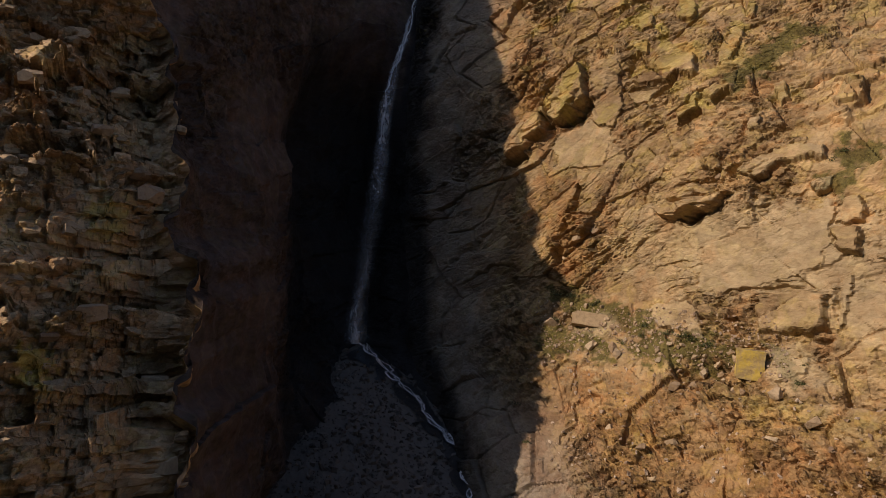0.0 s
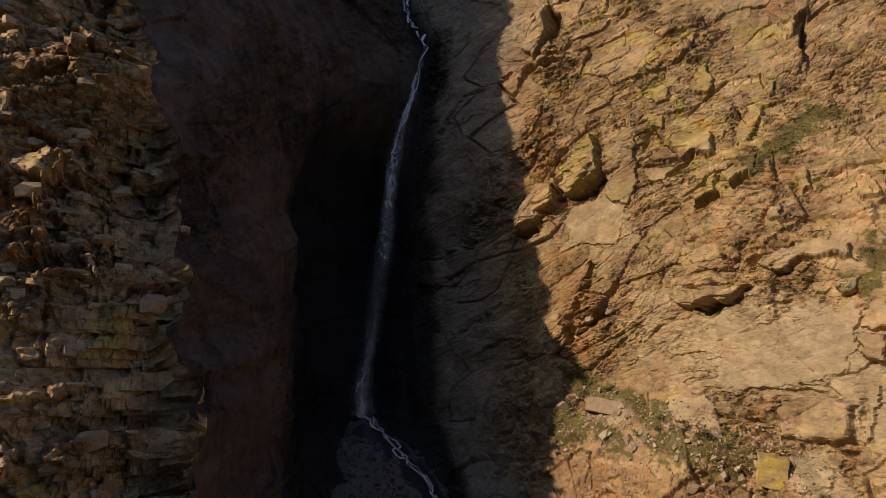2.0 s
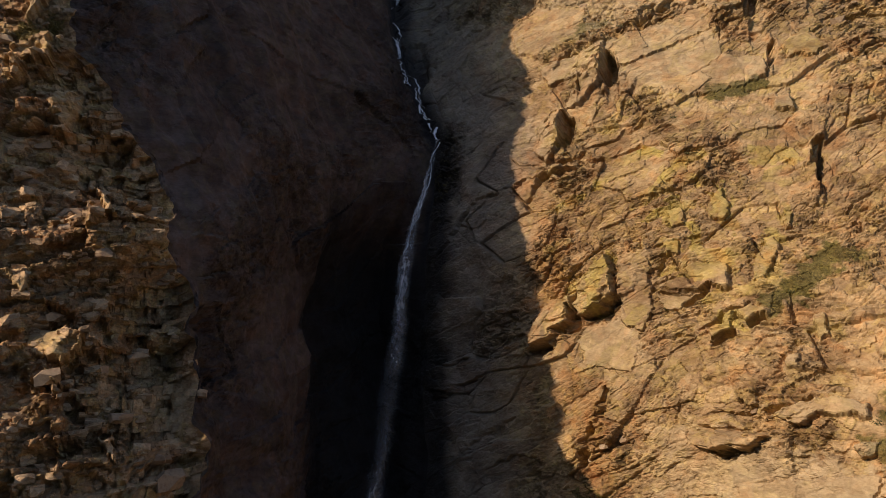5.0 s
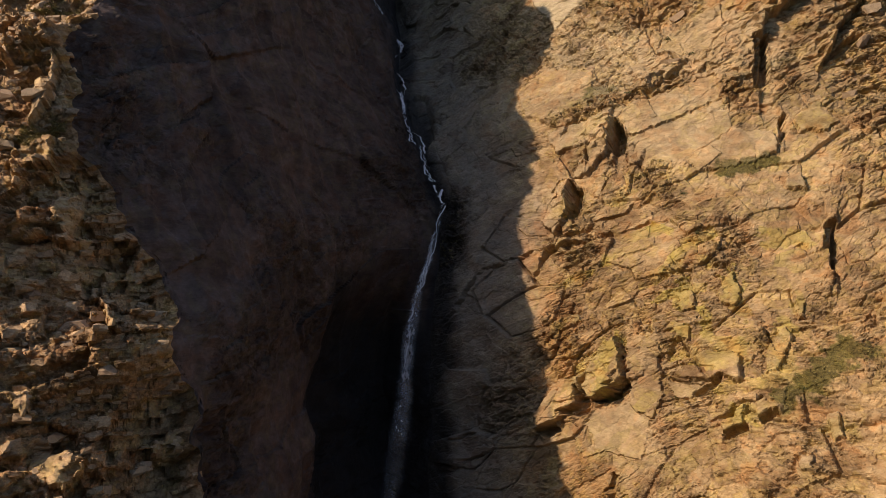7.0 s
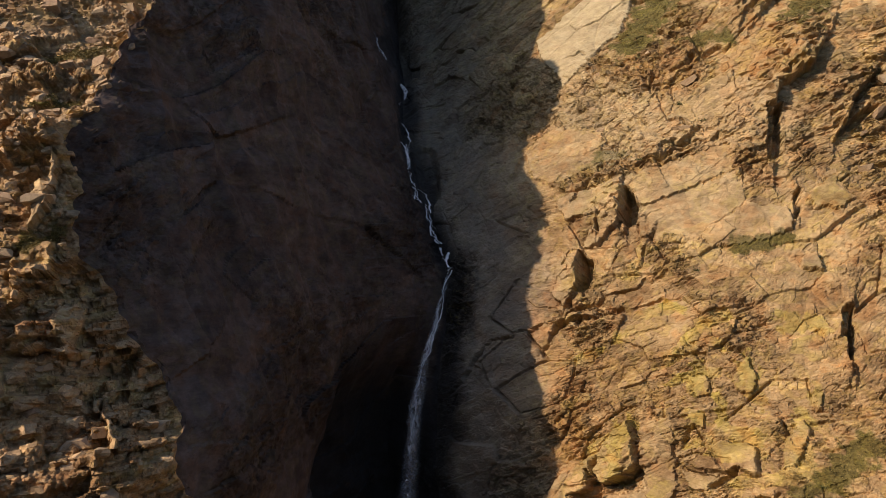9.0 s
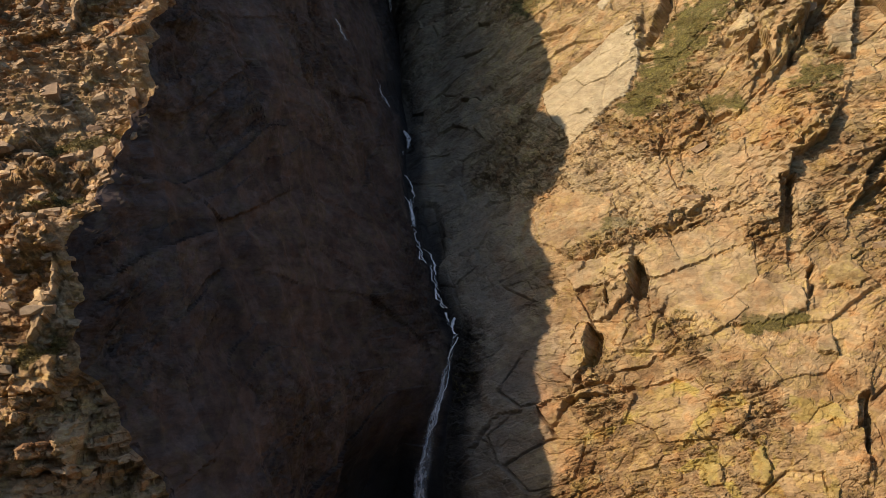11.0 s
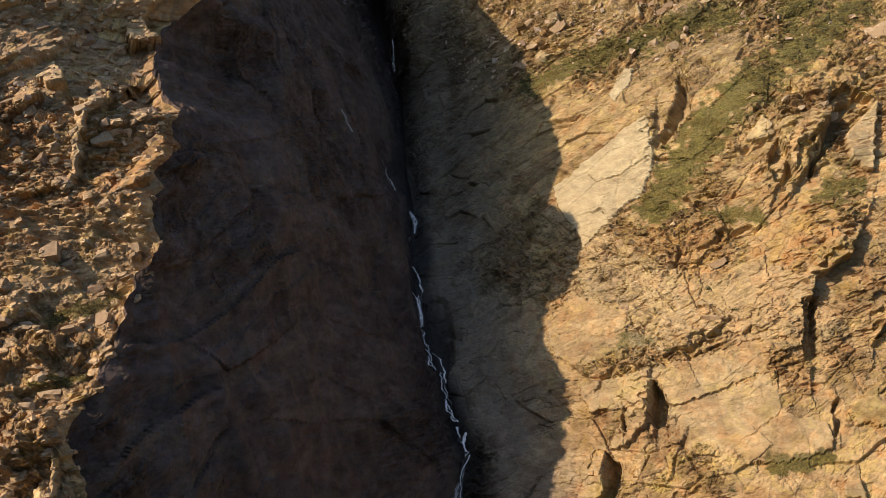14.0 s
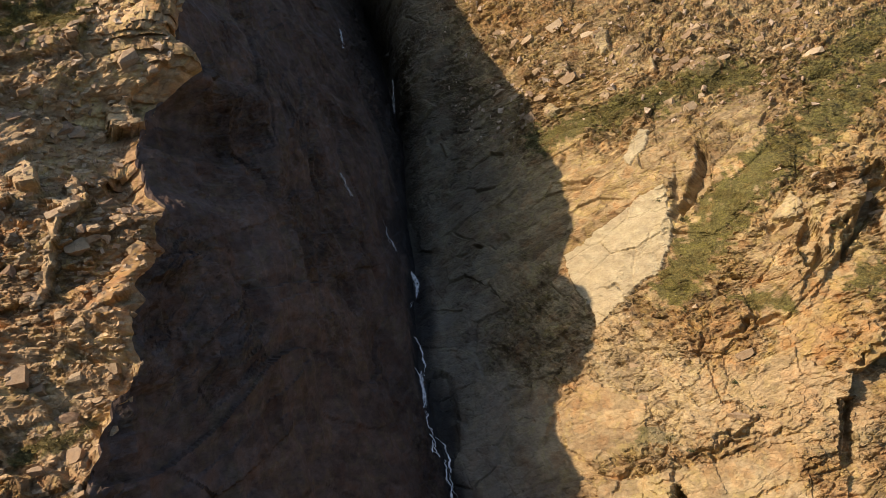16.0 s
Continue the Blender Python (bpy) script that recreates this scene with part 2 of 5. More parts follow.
turf(RIGHT, [(12.3, 11.5), (14.9, 12.6), (17.0, 11.6)], 1.5)
turf(RIGHT, [(20.7, 11.3), (24.8, 12.0), (26.6, 12.0)], 1.5)
turf(RIGHT, [(30.2, 12.6), (30.8, 10.3)], 0.7)
turf(RIGHT, [(31.3, 39.7), (37.5, 44.6), (39.7, 45.0)], 1.0)
turf(RIGHT, [(35.4, 28.2), (38.2, 31.3)], 1.3)
turf(RIGHT, [(29.0, 94.9), (34.8, 94.7)], 1.0)
turf(RIGHT, [(22.5, 97.7), (25.0, 100.2)], 1.2)
turf(RIGHT, [(30.7, 64.8), (37.1, 66.2)], 0.7)
turf(RIGHT, [(17.1, 77.3), (19.9, 77.5)], 0.7)
turf(RIGHT, [(17.2, 77.5), (19.0, 77.5)], 0.9)
turf(LEFT, [(-53.3, 122.4), (-48.1, 123.5)], 2.2)
turf(LEFT, [(-43.4, 83.7), (-39.6, 86.1)], 0.9)
turf(LEFT, [(-40.1, 64.6), (-38.2, 65.6)], 0.8)
turf(LEFT, [(-43.2, 78.1), (-39.7, 79.1)], 0.7)
rust(RIGHT, [(11.9, 29.7), (14.6, 24.8), (15.0, 19.4)], 2.6)
rust(RIGHT, [(11.5, 3.3), (19.3, 3.0), (28.4, 3.2)], 6.0)
rust(RIGHT, [(7.5, 55.8), (10.8, 46.5), (10.6, 39.5)], 2.2)
rust(RIGHT, [(14.1, 95.9), (10.2, 80.7)], 3.2)
rust(RIGHT, [(26.7, 89.4), (30.8, 79.8), (38.6, 92.5)], 5.0)
rust(RIGHT, [(0.1, 150.1), (15.7, 145.0)], 4.0)
rust(LEFT, [(-36.4, 98.5), (-38.3, 96.0)], 2.0)
rust(LEFT, [(-42.5, 126.4), (-41.0, 124.4)], 1.6)
rust(LEFT, [(-49.7, 97.1), (-49.4, 102.5)], 3.0)
lichen(RIGHT, [(24.8, 50.5), (23.9, 48.7)], 0.9)
lichen(RIGHT, [(29.4, 52.1), (29.3, 49.2)], 1.3)
lichen(RIGHT, [(35.1, 49.3), (34.7, 48.2)], 0.8)
lichen(RIGHT, [(29.0, 44.9), (28.8, 44.1)], 0.8)
lichen(RIGHT, [(33.5, 56.5), (37.1, 56.1)], 1.3)
lichen(RIGHT, [(23.3, 45.4), (24.2, 45.8)], 0.8)
lichen(RIGHT, [(22.4, 57.8), (23.6, 57.6)], 0.8)
lichen(RIGHT, [(16.4, 43.4), (15.8, 39.1)], 1.2)
lichen(RIGHT, [(33.5, 47.0), (32.4, 43.3)], 1.0)
lichen(RIGHT, [(27.9, 30.8), (28.7, 30.7)], 0.8)
lichen(RIGHT, [(26.2, 44.8), (26.0, 47.6)], 0.7)
lichen(RIGHT, [(17.3, 44.6), (15.7, 39.5)], 1.1)
lichen(RIGHT, [(27.5, 7.9), (32.8, 7.9)], 1.6)
lichen(RIGHT, [(27.2, 37.6), (28.7, 38.1)], 0.7)
lichen(RIGHT, [(34.0, 37.7), (35.4, 38.2)], 0.9)
lichen(RIGHT, [(18.4, 2.9), (19.4, 3.5)], 0.9)
lichen(RIGHT, [(45.0, 47.1), (43.6, 45.8)], 1.2)
lichen(LEFT, [(-26.9, 25.6), (-26.1, 25.1)], 1.2)
lichen(LEFT, [(-28.5, 14.2), (-28.5, 13.8)], 1.2)
step(LEFT, [(-40.7, 58.9), (-37.3, 61.2)], 1.62, 3.1, 1.0)
step(LEFT, [(-43.8, 71.8), (-40.6, 72.1)], 1.44, 2.6, 0.8)
step(LEFT, [(-40.2, 56.4), (-37.6, 56.0), (-35.1, 55.4)], 1.8, 3.6, 1.0)
step(LEFT, [(-34.4, 54.9), (-30.7, 54.0), (-29.1, 54.1)], 0.96, 2.4, 0.8)
step(LEFT, [(-31.6, 37.8), (-28.7, 37.6)], 1.2, 1.9, 1.0)
step(LEFT, [(-35.6, 36.6), (-32.1, 34.8), (-31.3, 32.3)], 1.14, 2.6, 0.8)
step(LEFT, [(-35.3, 45.2), (-30.3, 47.5), (-26.5, 47.3)], 1.08, 2.6, 0.8)
step(LEFT, [(-34.1, 30.1), (-31.1, 29.9)], 1.32, 2.4, 0.8)
crack(LEFT, [(-31.0, 30.7), (-30.3, 27.5), (-30.1, 24.5)], 0.5, 1.0)
crack(LEFT, [(-28.6, 38.3), (-27.6, 33.9), (-26.7, 29.2)], 0.5, 1.0)
crack(LEFT, [(-30.6, 28.7), (-27.1, 28.6), (-22.2, 28.3)], 0.6, 1.2)
crack(LEFT, [(-28.4, 32.2), (-27.4, 27.7)], 0.5, 0.9)
crack(LEFT, [(-31.7, 20.4), (-28.4, 20.4), (-26.0, 21.6)], 0.5, 1.0)
crack(LEFT, [(-28.1, 12.0), (-25.9, 15.5)], 0.5, 1.0)
step(LEFT, [(-30.4, 17.3), (-28.5, 14.2)], 0.96, 2.4, 0.8)
slab(LEFT, [(-39.3, 68.5)], 1.6, 3.0, 0.5)
slab(LEFT, [(-36.0, 58.1)], 1.0, 2.0, 0.5)
rust(LEFT, [(-36.3, 99.7), (-37.3, 96.6)], 1.7)
rust(LEFT, [(-49.2, 97.9), (-49.2, 94.2)], 2.4)
# unseen swells added to the buttress, far left, to shade its visible face
bulge(LEFT, [(-58.0, 8.0), (-58.0, 32.0)], 9.0, 4.0)
bulge(LEFT, [(-46.0, 50.0), (-46.0, 60.0)], 5.0, 2.0)
# flat faces of the two cliffs
plate(RIGHT, [(17.4, 44.8), (17.7, 42.5), (17.9, 39.9), (16.2, 38.5), (14.5, 37.3), (13.4, 38.4), (14.1, 41.0), (15.8, 43.3)], 1.4, 0.1, -0.1, 0.2, 0.4)
plate(RIGHT, [(8.5, 34.6), (11.0, 39.2), (13.1, 39.6), (13.9, 36.2), (11.7, 35.0), (10.3, 33.9), (8.8, 33.1)], 1.3, 0.1, 0, 0, 0)
plate(RIGHT, [(14.4, 36.2), (19.5, 37.9), (19.6, 35.2), (18.8, 31.8), (14.5, 31.8), (13.6, 34.2)], 0.1, 0, 0, 0.4, 0)
plate(RIGHT, [(18.3, 44.6), (21.4, 45.4), (21.1, 38.6), (19.8, 36.0), (18.1, 37.2)], 0.4, 0, 0, 0.1, 0)
plate(RIGHT, [(29.4, 52.4), (30.2, 50.7), (29.3, 49.0), (27.9, 48.7), (27.8, 50.3)], 0.6, 0, 0, 0, 0.8)
plate(RIGHT, [(23.9, 49.9), (25.6, 50.3), (25.4, 48.4), (24.0, 47.7)], 0.6, 0.1, 0, 0, 0.6)
plate(RIGHT, [(34.8, 49.5), (35.5, 49.4), (34.9, 47.7), (34.4, 47.6)], 0.6, 0, 0, 0, 0.9)
plate(RIGHT, [(32.9, 47.0), (33.7, 45.9), (32.0, 42.7), (30.5, 42.1), (31.1, 44.0)], 0.6, 0.1, 0, 0, 0.7)
plate(RIGHT, [(22.9, 46.3), (24.6, 46.4), (24.3, 44.8), (23.0, 44.8)], 0.5, 0, 0, 0, 0.8)
plate(RIGHT, [(24.7, 40.3), (26.7, 41.3), (28.4, 40.9), (28.9, 43.8), (25.5, 43.6), (22.0, 40.7)], 1.1, 0, 0, 0, 0)
plate(RIGHT, [(21.8, 40.2), (24.8, 40.9), (26.5, 40.5), (24.3, 39.0), (22.2, 38.6)], 0.2, 0, 0.2, 0.35, 0.1)
plate(RIGHT, [(28.4, 38.8), (30.7, 40.1), (31.7, 40.8), (31.5, 39.0), (29.1, 37.6)], 0.7, 0, 0, 0.1, 0.5)
plate(RIGHT, [(26.0, 36.7), (28.1, 38.9), (28.0, 37.4), (25.9, 35.7)], 0.8, 0, 0, 0, 0.7)
plate(RIGHT, [(34.1, 38.9), (35.4, 39.4), (35.1, 37.3), (34.3, 37.3)], 0.5, 0, 0, 0.1, 0.4)
plate(RIGHT, [(29.4, 29.7), (31.0, 31.1), (32.4, 31.7), (34.3, 32.1), (35.8, 31.7), (35.4, 30.8), (32.4, 30.4), (30.9, 29.1)], 0.7, 0, 0.1, 0.3, 0)
plate(RIGHT, [(27.4, 31.2), (28.8, 31.4), (28.5, 30.2), (27.7, 30.0)], 0.4, 0, 0, 0, 0.8)
plate(RIGHT, [(37.9, 36.1), (38.9, 37.3), (39.2, 35.6), (37.9, 35.1)], 0.7, 0.1, 0, 0, 0.6)
plate(RIGHT, [(31.2, 35.1), (32.3, 35.1), (32.3, 34.0), (31.3, 34.0)], 0.6, 0, 0, 0.3, 0)
plate(RIGHT, [(26.6, 22.4), (31.1, 24.4), (35.1, 26.1), (34.7, 23.4), (33.9, 20.6), (30.8, 18.8), (28.0, 17.6), (26.2, 18.2)], 0.15, 0, 0, 0.55, 0)
plate(RIGHT, [(23.0, 26.1), (25.9, 27.2), (29.2, 27.8), (27.6, 25.9), (25.9, 24.9), (23.8, 25.1)], 1.2, 0, 0, 0, 0)
plate(RIGHT, [(22.2, 15.7), (25.2, 16.5), (25.7, 15.6), (25.6, 13.1), (22.3, 13.8)], 0.5, 0, 0, 0.4, 0)
plate(RIGHT, [(30.0, 17.4), (32.3, 18.3), (34.1, 18.0), (33.4, 14.9), (31.4, 14.4), (29.4, 14.2)], 0.9, 0.05, 0, 0.1, 0)
plate(RIGHT, [(34.4, 18.6), (35.6, 20.1), (35.4, 18.3), (33.9, 14.8)], 0.3, 0, 0, 0.6, 0)
plate(RIGHT, [(34.1, 28.2), (35.6, 28.8), (35.1, 27.4), (34.3, 27.3)], 0.8, 0, 0, 0.4, 0)
plate(RIGHT, [(35.7, 26.5), (37.0, 26.9), (36.6, 24.4), (35.2, 24.4)], 0.6, 0, 0, 0.1, 0)
plate(RIGHT, [(34.9, 23.8), (36.5, 23.9), (36.1, 21.2), (35.0, 22.3)], 1.0, 0, 0, 0, 0)
plate(RIGHT, [(29.9, 11.9), (31.8, 12.5), (31.4, 11.1), (29.5, 10.3)], 0.3, 0, 0, 0.7, 0)
plate(RIGHT, [(19.6, 72.8), (18.8, 68.0), (15.8, 64.9), (13.9, 64.5), (16.2, 69.0)], 0.9, 0.22, 0, 0.2, 0)
plate(RIGHT, [(13.8, 64.0), (13.1, 59.6), (10.8, 56.9), (9.7, 58.6), (10.8, 62.2)], 0.9, 0.2, 0, 0.15, 0)
plate(RIGHT, [(7.8, 79.2), (12.2, 82.9), (18.1, 81.3), (17.5, 77.0), (12.0, 73.7), (8.2, 74.7)], 0.2, 0, 0, 0.2, 0)
plate(RIGHT, [(11.3, 71.2), (32.5, 78.9), (32.7, 75.1), (21.9, 70.3), (12.0, 68.2)], 0.25, 0, 0.1, 0.3, 0)
plate(RIGHT, [(21.8, 70.0), (32.6, 74.6), (33.5, 70.9), (27.3, 66.6), (22.0, 65.8)], 0.1, 0, 0, 0.25, 0)
plate(RIGHT, [(27.2, 66.2), (33.2, 70.4), (37.5, 69.5), (37.4, 67.0), (32.3, 65.3), (28.6, 64.9)], 0.5, 0.05, 0, 0.2, 0)
plate(RIGHT, [(40.2, 71.2), (43.5, 73.4), (45.2, 70.7), (43.4, 69.5), (40.6, 69.5)], 0.6, 0, 0, 0, 0)
plate(RIGHT, [(37.1, 63.3), (39.1, 64.5), (39.4, 62.5), (37.3, 62.5)], 0.6, 0, 0, 0.3, 0)
plate(RIGHT, [(10.8, 99.6), (15.8, 103.6), (21.8, 108.7), (24.9, 110.2), (24.7, 104.3), (22.0, 97.9), (19.6, 96.2), (14.1, 89.4), (13.7, 92.4), (11.5, 95.8)], 0.4, 0, 0, 0.95, 0)
plate(RIGHT, [(20.6, 114.8), (23.5, 120.1), (24.8, 119.6), (23.6, 116.5), (21.1, 113.3)], 0.5, 0, 0, 0.95, 0)
plate(RIGHT, [(35.1, 105.0), (38.2, 108.9), (38.6, 105.4), (36.8, 104.5)], 0.7, 0, 0, 0.4, 0)
plate(RIGHT, [(39.5, 107.2), (43.7, 108.4), (45.4, 106.8), (40.9, 103.2), (40.1, 99.9), (39.2, 103.3)], 1.1, 0.1, 0, 0.1, 0)
plate(RIGHT, [(46.7, 105.3), (51.5, 110.4), (49.2, 100.4), (46.8, 101.4)], 0.9, 0, 0, 0.5, 0)
plate(RIGHT, [(19.5, 141.3), (22.4, 141.6), (22.1, 137.9), (20.4, 136.3)], 0.9, 0.1, 0, 0.5, 0)
plate(RIGHT, [(27.7, 134.6), (28.5, 135.1), (28.2, 131.6), (27.3, 131.5)], 0.8, 0.1, 0, 0.4, 0)
plate(RIGHT, [(10.1, 126.2), (11.9, 127.5), (13.4, 125.4), (11.7, 124.1)], 0.9, 0.1, 0, 0.5, 0)
plate(RIGHT, [(31.1, 129.9), (35.6, 132.6), (37.8, 130.6), (35.2, 128.6)], 1.0, 0.1, 0, 0.1, 0)
plate(RIGHT, [(13.1, 135.4), (15.4, 136.0), (14.8, 133.1), (13.2, 132.2)], 0.9, 0.1, 0, 0.3, 0)
plate(RIGHT, [(19.6, 72.8), (20.5, 71.8), (20.9, 70.3), (20.4, 68.0), (19.5, 67.6), (18.9, 68.5)], -2.2, 0, 0, 0, 0)
plate(RIGHT, [(15.9, 68.8), (16.2, 68.3), (15.9, 66.3), (15.5, 66.7)], -1.5, 0, 0, 0, 0)
plate(RIGHT, [(13.5, 64.0), (14.8, 62.9), (14.6, 61.3), (13.6, 59.3), (12.9, 59.1), (13.1, 62.2)], -2.0, 0, 0, 0, 0)
plate(RIGHT, [(37.6, 83.5), (39.7, 83.9), (39.1, 81.2), (38.8, 76.9), (37.0, 76.1), (37.0, 78.6), (37.6, 80.8)], -1.8, 0, 0, 0, 0)
plate(RIGHT, [(44.7, 78.8), (47.5, 81.6), (49.8, 83.4), (50.5, 82.9), (48.5, 81.0), (46.2, 79.8)], -1.8, 0, 0, 0, 0)
plate(RIGHT, [(38.8, 71.8), (39.7, 72.2), (38.5, 68.7), (37.7, 68.0)], -1.2, 0, 0, 0, 0)
plate(RIGHT, [(40.0, 58.4), (41.1, 58.7), (40.1, 54.9), (38.8, 55.0)], -1.4, 0, 0, 0, 0)
plate(RIGHT, [(45.3, 110.4), (48.2, 112.9), (51.0, 110.8), (50.8, 109.9), (47.8, 109.3), (46.4, 106.0), (42.5, 101.4), (41.7, 99.5), (41.7, 102.3), (45.5, 107.3)], -2.0, 0, 0, 0, 0)
plate(RIGHT, [(42.5, 114.8), (42.5, 113.7), (42.1, 111.9), (41.3, 112.6)], -1.2, 0, 0, 0, 0)
plate(RIGHT, [(36.9, 101.3), (38.6, 104.8), (39.1, 104.5), (39.8, 100.0), (37.9, 97.9), (37.3, 98.9)], -1.8, 0, 0, 0, 0)
plate(RIGHT, [(25.5, 107.1), (26.0, 105.0), (29.9, 110.7), (30.9, 117.0), (30.2, 117.9), (28.8, 112.6)], -1.6, 0, 0, 0, 0)
plate(RIGHT, [(13.0, 38.7), (14.0, 36.7), (13.8, 35.5), (11.7, 34.9), (10.9, 35.4), (13.0, 36.3)], -1.2, 0, 0, 0, 0)
plate(RIGHT, [(14.3, 37.0), (17.9, 39.7), (18.1, 39.2), (16.1, 37.4), (14.5, 36.8)], -1.2, 0, 0, 0, 0)
plate(RIGHT, [(8.3, 32.7), (10.4, 34.0), (10.9, 33.0), (9.4, 32.1)], -1.4, 0, 0, 0, 0)
plate(RIGHT, [(23.8, 39.1), (26.7, 41.4), (26.5, 40.6), (24.3, 38.9)], -1.0, 0, 0, 0, 0)
plate(RIGHT, [(25.8, 35.4), (28.0, 37.3), (28.0, 36.6), (25.8, 35.1)], -1.0, 0, 0, 0, 0)
plate(RIGHT, [(28.9, 37.8), (30.7, 38.8), (30.7, 38.2), (29.3, 37.5)], -1.0, 0, 0, 0, 0)
plate(RIGHT, [(28.7, 29.8), (31.3, 31.3), (32.5, 32.2), (32.4, 31.6), (30.4, 30.6), (29.2, 29.5)], -1.0, 0, 0, 0, 0)
plate(RIGHT, [(15.9, 29.8), (16.6, 29.5), (16.1, 27.9), (15.0, 27.3), (15.6, 28.3)], -1.2, 0, 0, 0, 0)
plate(RIGHT, [(24.8, 24.9), (26.8, 25.8), (27.0, 25.4), (26.0, 24.6)], -1.0, 0, 0, 0, 0)
plate(RIGHT, [(13.2, 20.1), (14.0, 22.8), (14.6, 22.0), (13.6, 19.8)], -1.0, 0, 0, 0, 0)
plate(LEFT, [(-40.7, 70.4), (-39.3, 70.1), (-38.7, 67.7), (-39.8, 65.6), (-40.0, 67.0)], 0.8, 0.6, 0, 0.5, 0)
plate(LEFT, [(-39.2, 72.8), (-38.6, 71.1), (-39.0, 69.1), (-39.4, 70.1)], 0.8, 0.6, 0, 0.3, 0)
plate(LEFT, [(-40.2, 64.7), (-37.9, 64.8), (-37.5, 61.9), (-40.8, 61.6)], 0.5, 0.4, 0.1, 0.1, 0.3)
plate(LEFT, [(-49.2, 107.1), (-48.2, 109.3), (-47.2, 108.2), (-45.9, 105.3), (-47.7, 105.4)], 0.7, 0.5, 0.3, 0.4, 0)
plate(LEFT, [(-50.5, 104.3), (-49.8, 105.7), (-47.6, 104.0), (-49.4, 102.6)], 0.7, 0.5, 0.2, 0.4, 0)
plate(LEFT, [(-45.0, 103.8), (-43.0, 102.0), (-43.4, 99.4), (-43.3, 96.3), (-44.1, 94.6), (-44.4, 98.0), (-44.1, 100.9)], 0.8, 0.8, 0, 0.4, 0)
plate(LEFT, [(-46.0, 104.9), (-42.9, 105.0), (-41.4, 103.7), (-42.9, 102.6)], 1.0, 0.2, 0.5, 0.3, 0)
plate(LEFT, [(-41.8, 113.2), (-39.5, 113.0), (-41.0, 116.1), (-42.8, 114.8)], 0.7, 0.4, 0.2, 0.3, 0)
plate(LEFT, [(-37.0, 100.9), (-35.3, 99.4), (-35.4, 97.6), (-36.8, 95.5), (-40.6, 94.6), (-38.8, 97.2)], 0.8, 0.45, 0.1, 0, 0)
plate(LEFT, [(-44.4, 106.3), (-44.0, 108.0), (-41.1, 104.0), (-43.8, 105.5)], 0.6, 0.7, 0, 0.3, 0)
plate(LEFT, [(-35.4, 39.3), (-32.4, 39.4), (-30.9, 38.1), (-32.2, 36.6), (-34.0, 36.8)], 0.8, 0.7, 0.1, 0.2, 0.2)
plate(LEFT, [(-33.4, 36.6), (-32.8, 36.1), (-31.7, 33.9), (-31.9, 33.7)], 0.7, 0.8, 0, 0.3, 0)
plate(LEFT, [(-37.1, 44.1), (-35.5, 43.6), (-35.8, 41.4), (-36.0, 42.0)], 0.6, 0.7, 0, 0.2, 0)
plate(LEFT, [(-33.9, 52.8), (-33.1, 52.0), (-30.5, 47.6), (-30.8, 47.4)], 0.8, 0.9, 0, 0.3, 0)
plate(LEFT, [(-29.6, 47.3), (-29.4, 47.3), (-29.2, 46.2), (-29.5, 46.2)], 0.7, 0.9, 0, 0.4, 0)
plate(LEFT, [(-29.0, 30.9), (-28.2, 31.2), (-27.7, 29.0)], 0.8, 0.9, 0, 0.2, 0)
plate(LEFT, [(-31.1, 17.7), (-30.9, 18.6), (-29.9, 16.7), (-30.2, 16.0)], 0.7, 0.8, 0, 0.5, 0)
plate(LEFT, [(-31.1, 31.1), (-31.2, 30.4), (-31.0, 27.6), (-31.0, 26.3)], 0.6, 0.8, 0, 0.2, 0)

STRETCH = 1.2


def along(line, x, z, reach):
    """Picks the places within reach of a line; gives their distance, and on which side they lie (up and left is plus)."""
    pts = [(a * STRETCH, b) for a, b in line]
    if len(pts) == 1:
        pts = pts + [(pts[0][0] + 0.01, pts[0][1])]
    X = x * STRETCH
    ax, az = np.array([p[0] for p in pts]), np.array([p[1] for p in pts])
    pick = np.nonzero((X > ax.min() - reach) & (X < ax.max() + reach) & (z > az.min() - reach) & (z < az.max() + reach))
    if not len(pick[0]):
        return None
    X, Z = X[pick], z[pick]
    best, side, where = np.full(X.shape, 1e9), np.zeros(X.shape), np.zeros(X.shape)
    total = len(pts) - 1
    for k, ((x0, z0), (x1, z1)) in enumerate(zip(pts, pts[1:])):
        dx, dz = x1 - x0, z1 - z0
        n2 = dx * dx + dz * dz
        t = np.clip(((X - x0) * dx + (Z - z0) * dz) / n2, 0, 1)
        d = np.hypot(X - x0 - t * dx, Z - z0 - t * dz)
        s = ((X - x0) * -dz + (Z - z0) * dx) / math.sqrt(n2)
        if -dz * -1 + dx * 1 < 0:
            s = -s
        near = d < best
        best, side, where = np.where(near, d, best), np.where(near, s, side), np.where(near, (k + t) / total, where)
    return pick, best, side, np.sin(np.pi * np.clip(where, 0.06, 0.94)) ** 0.6


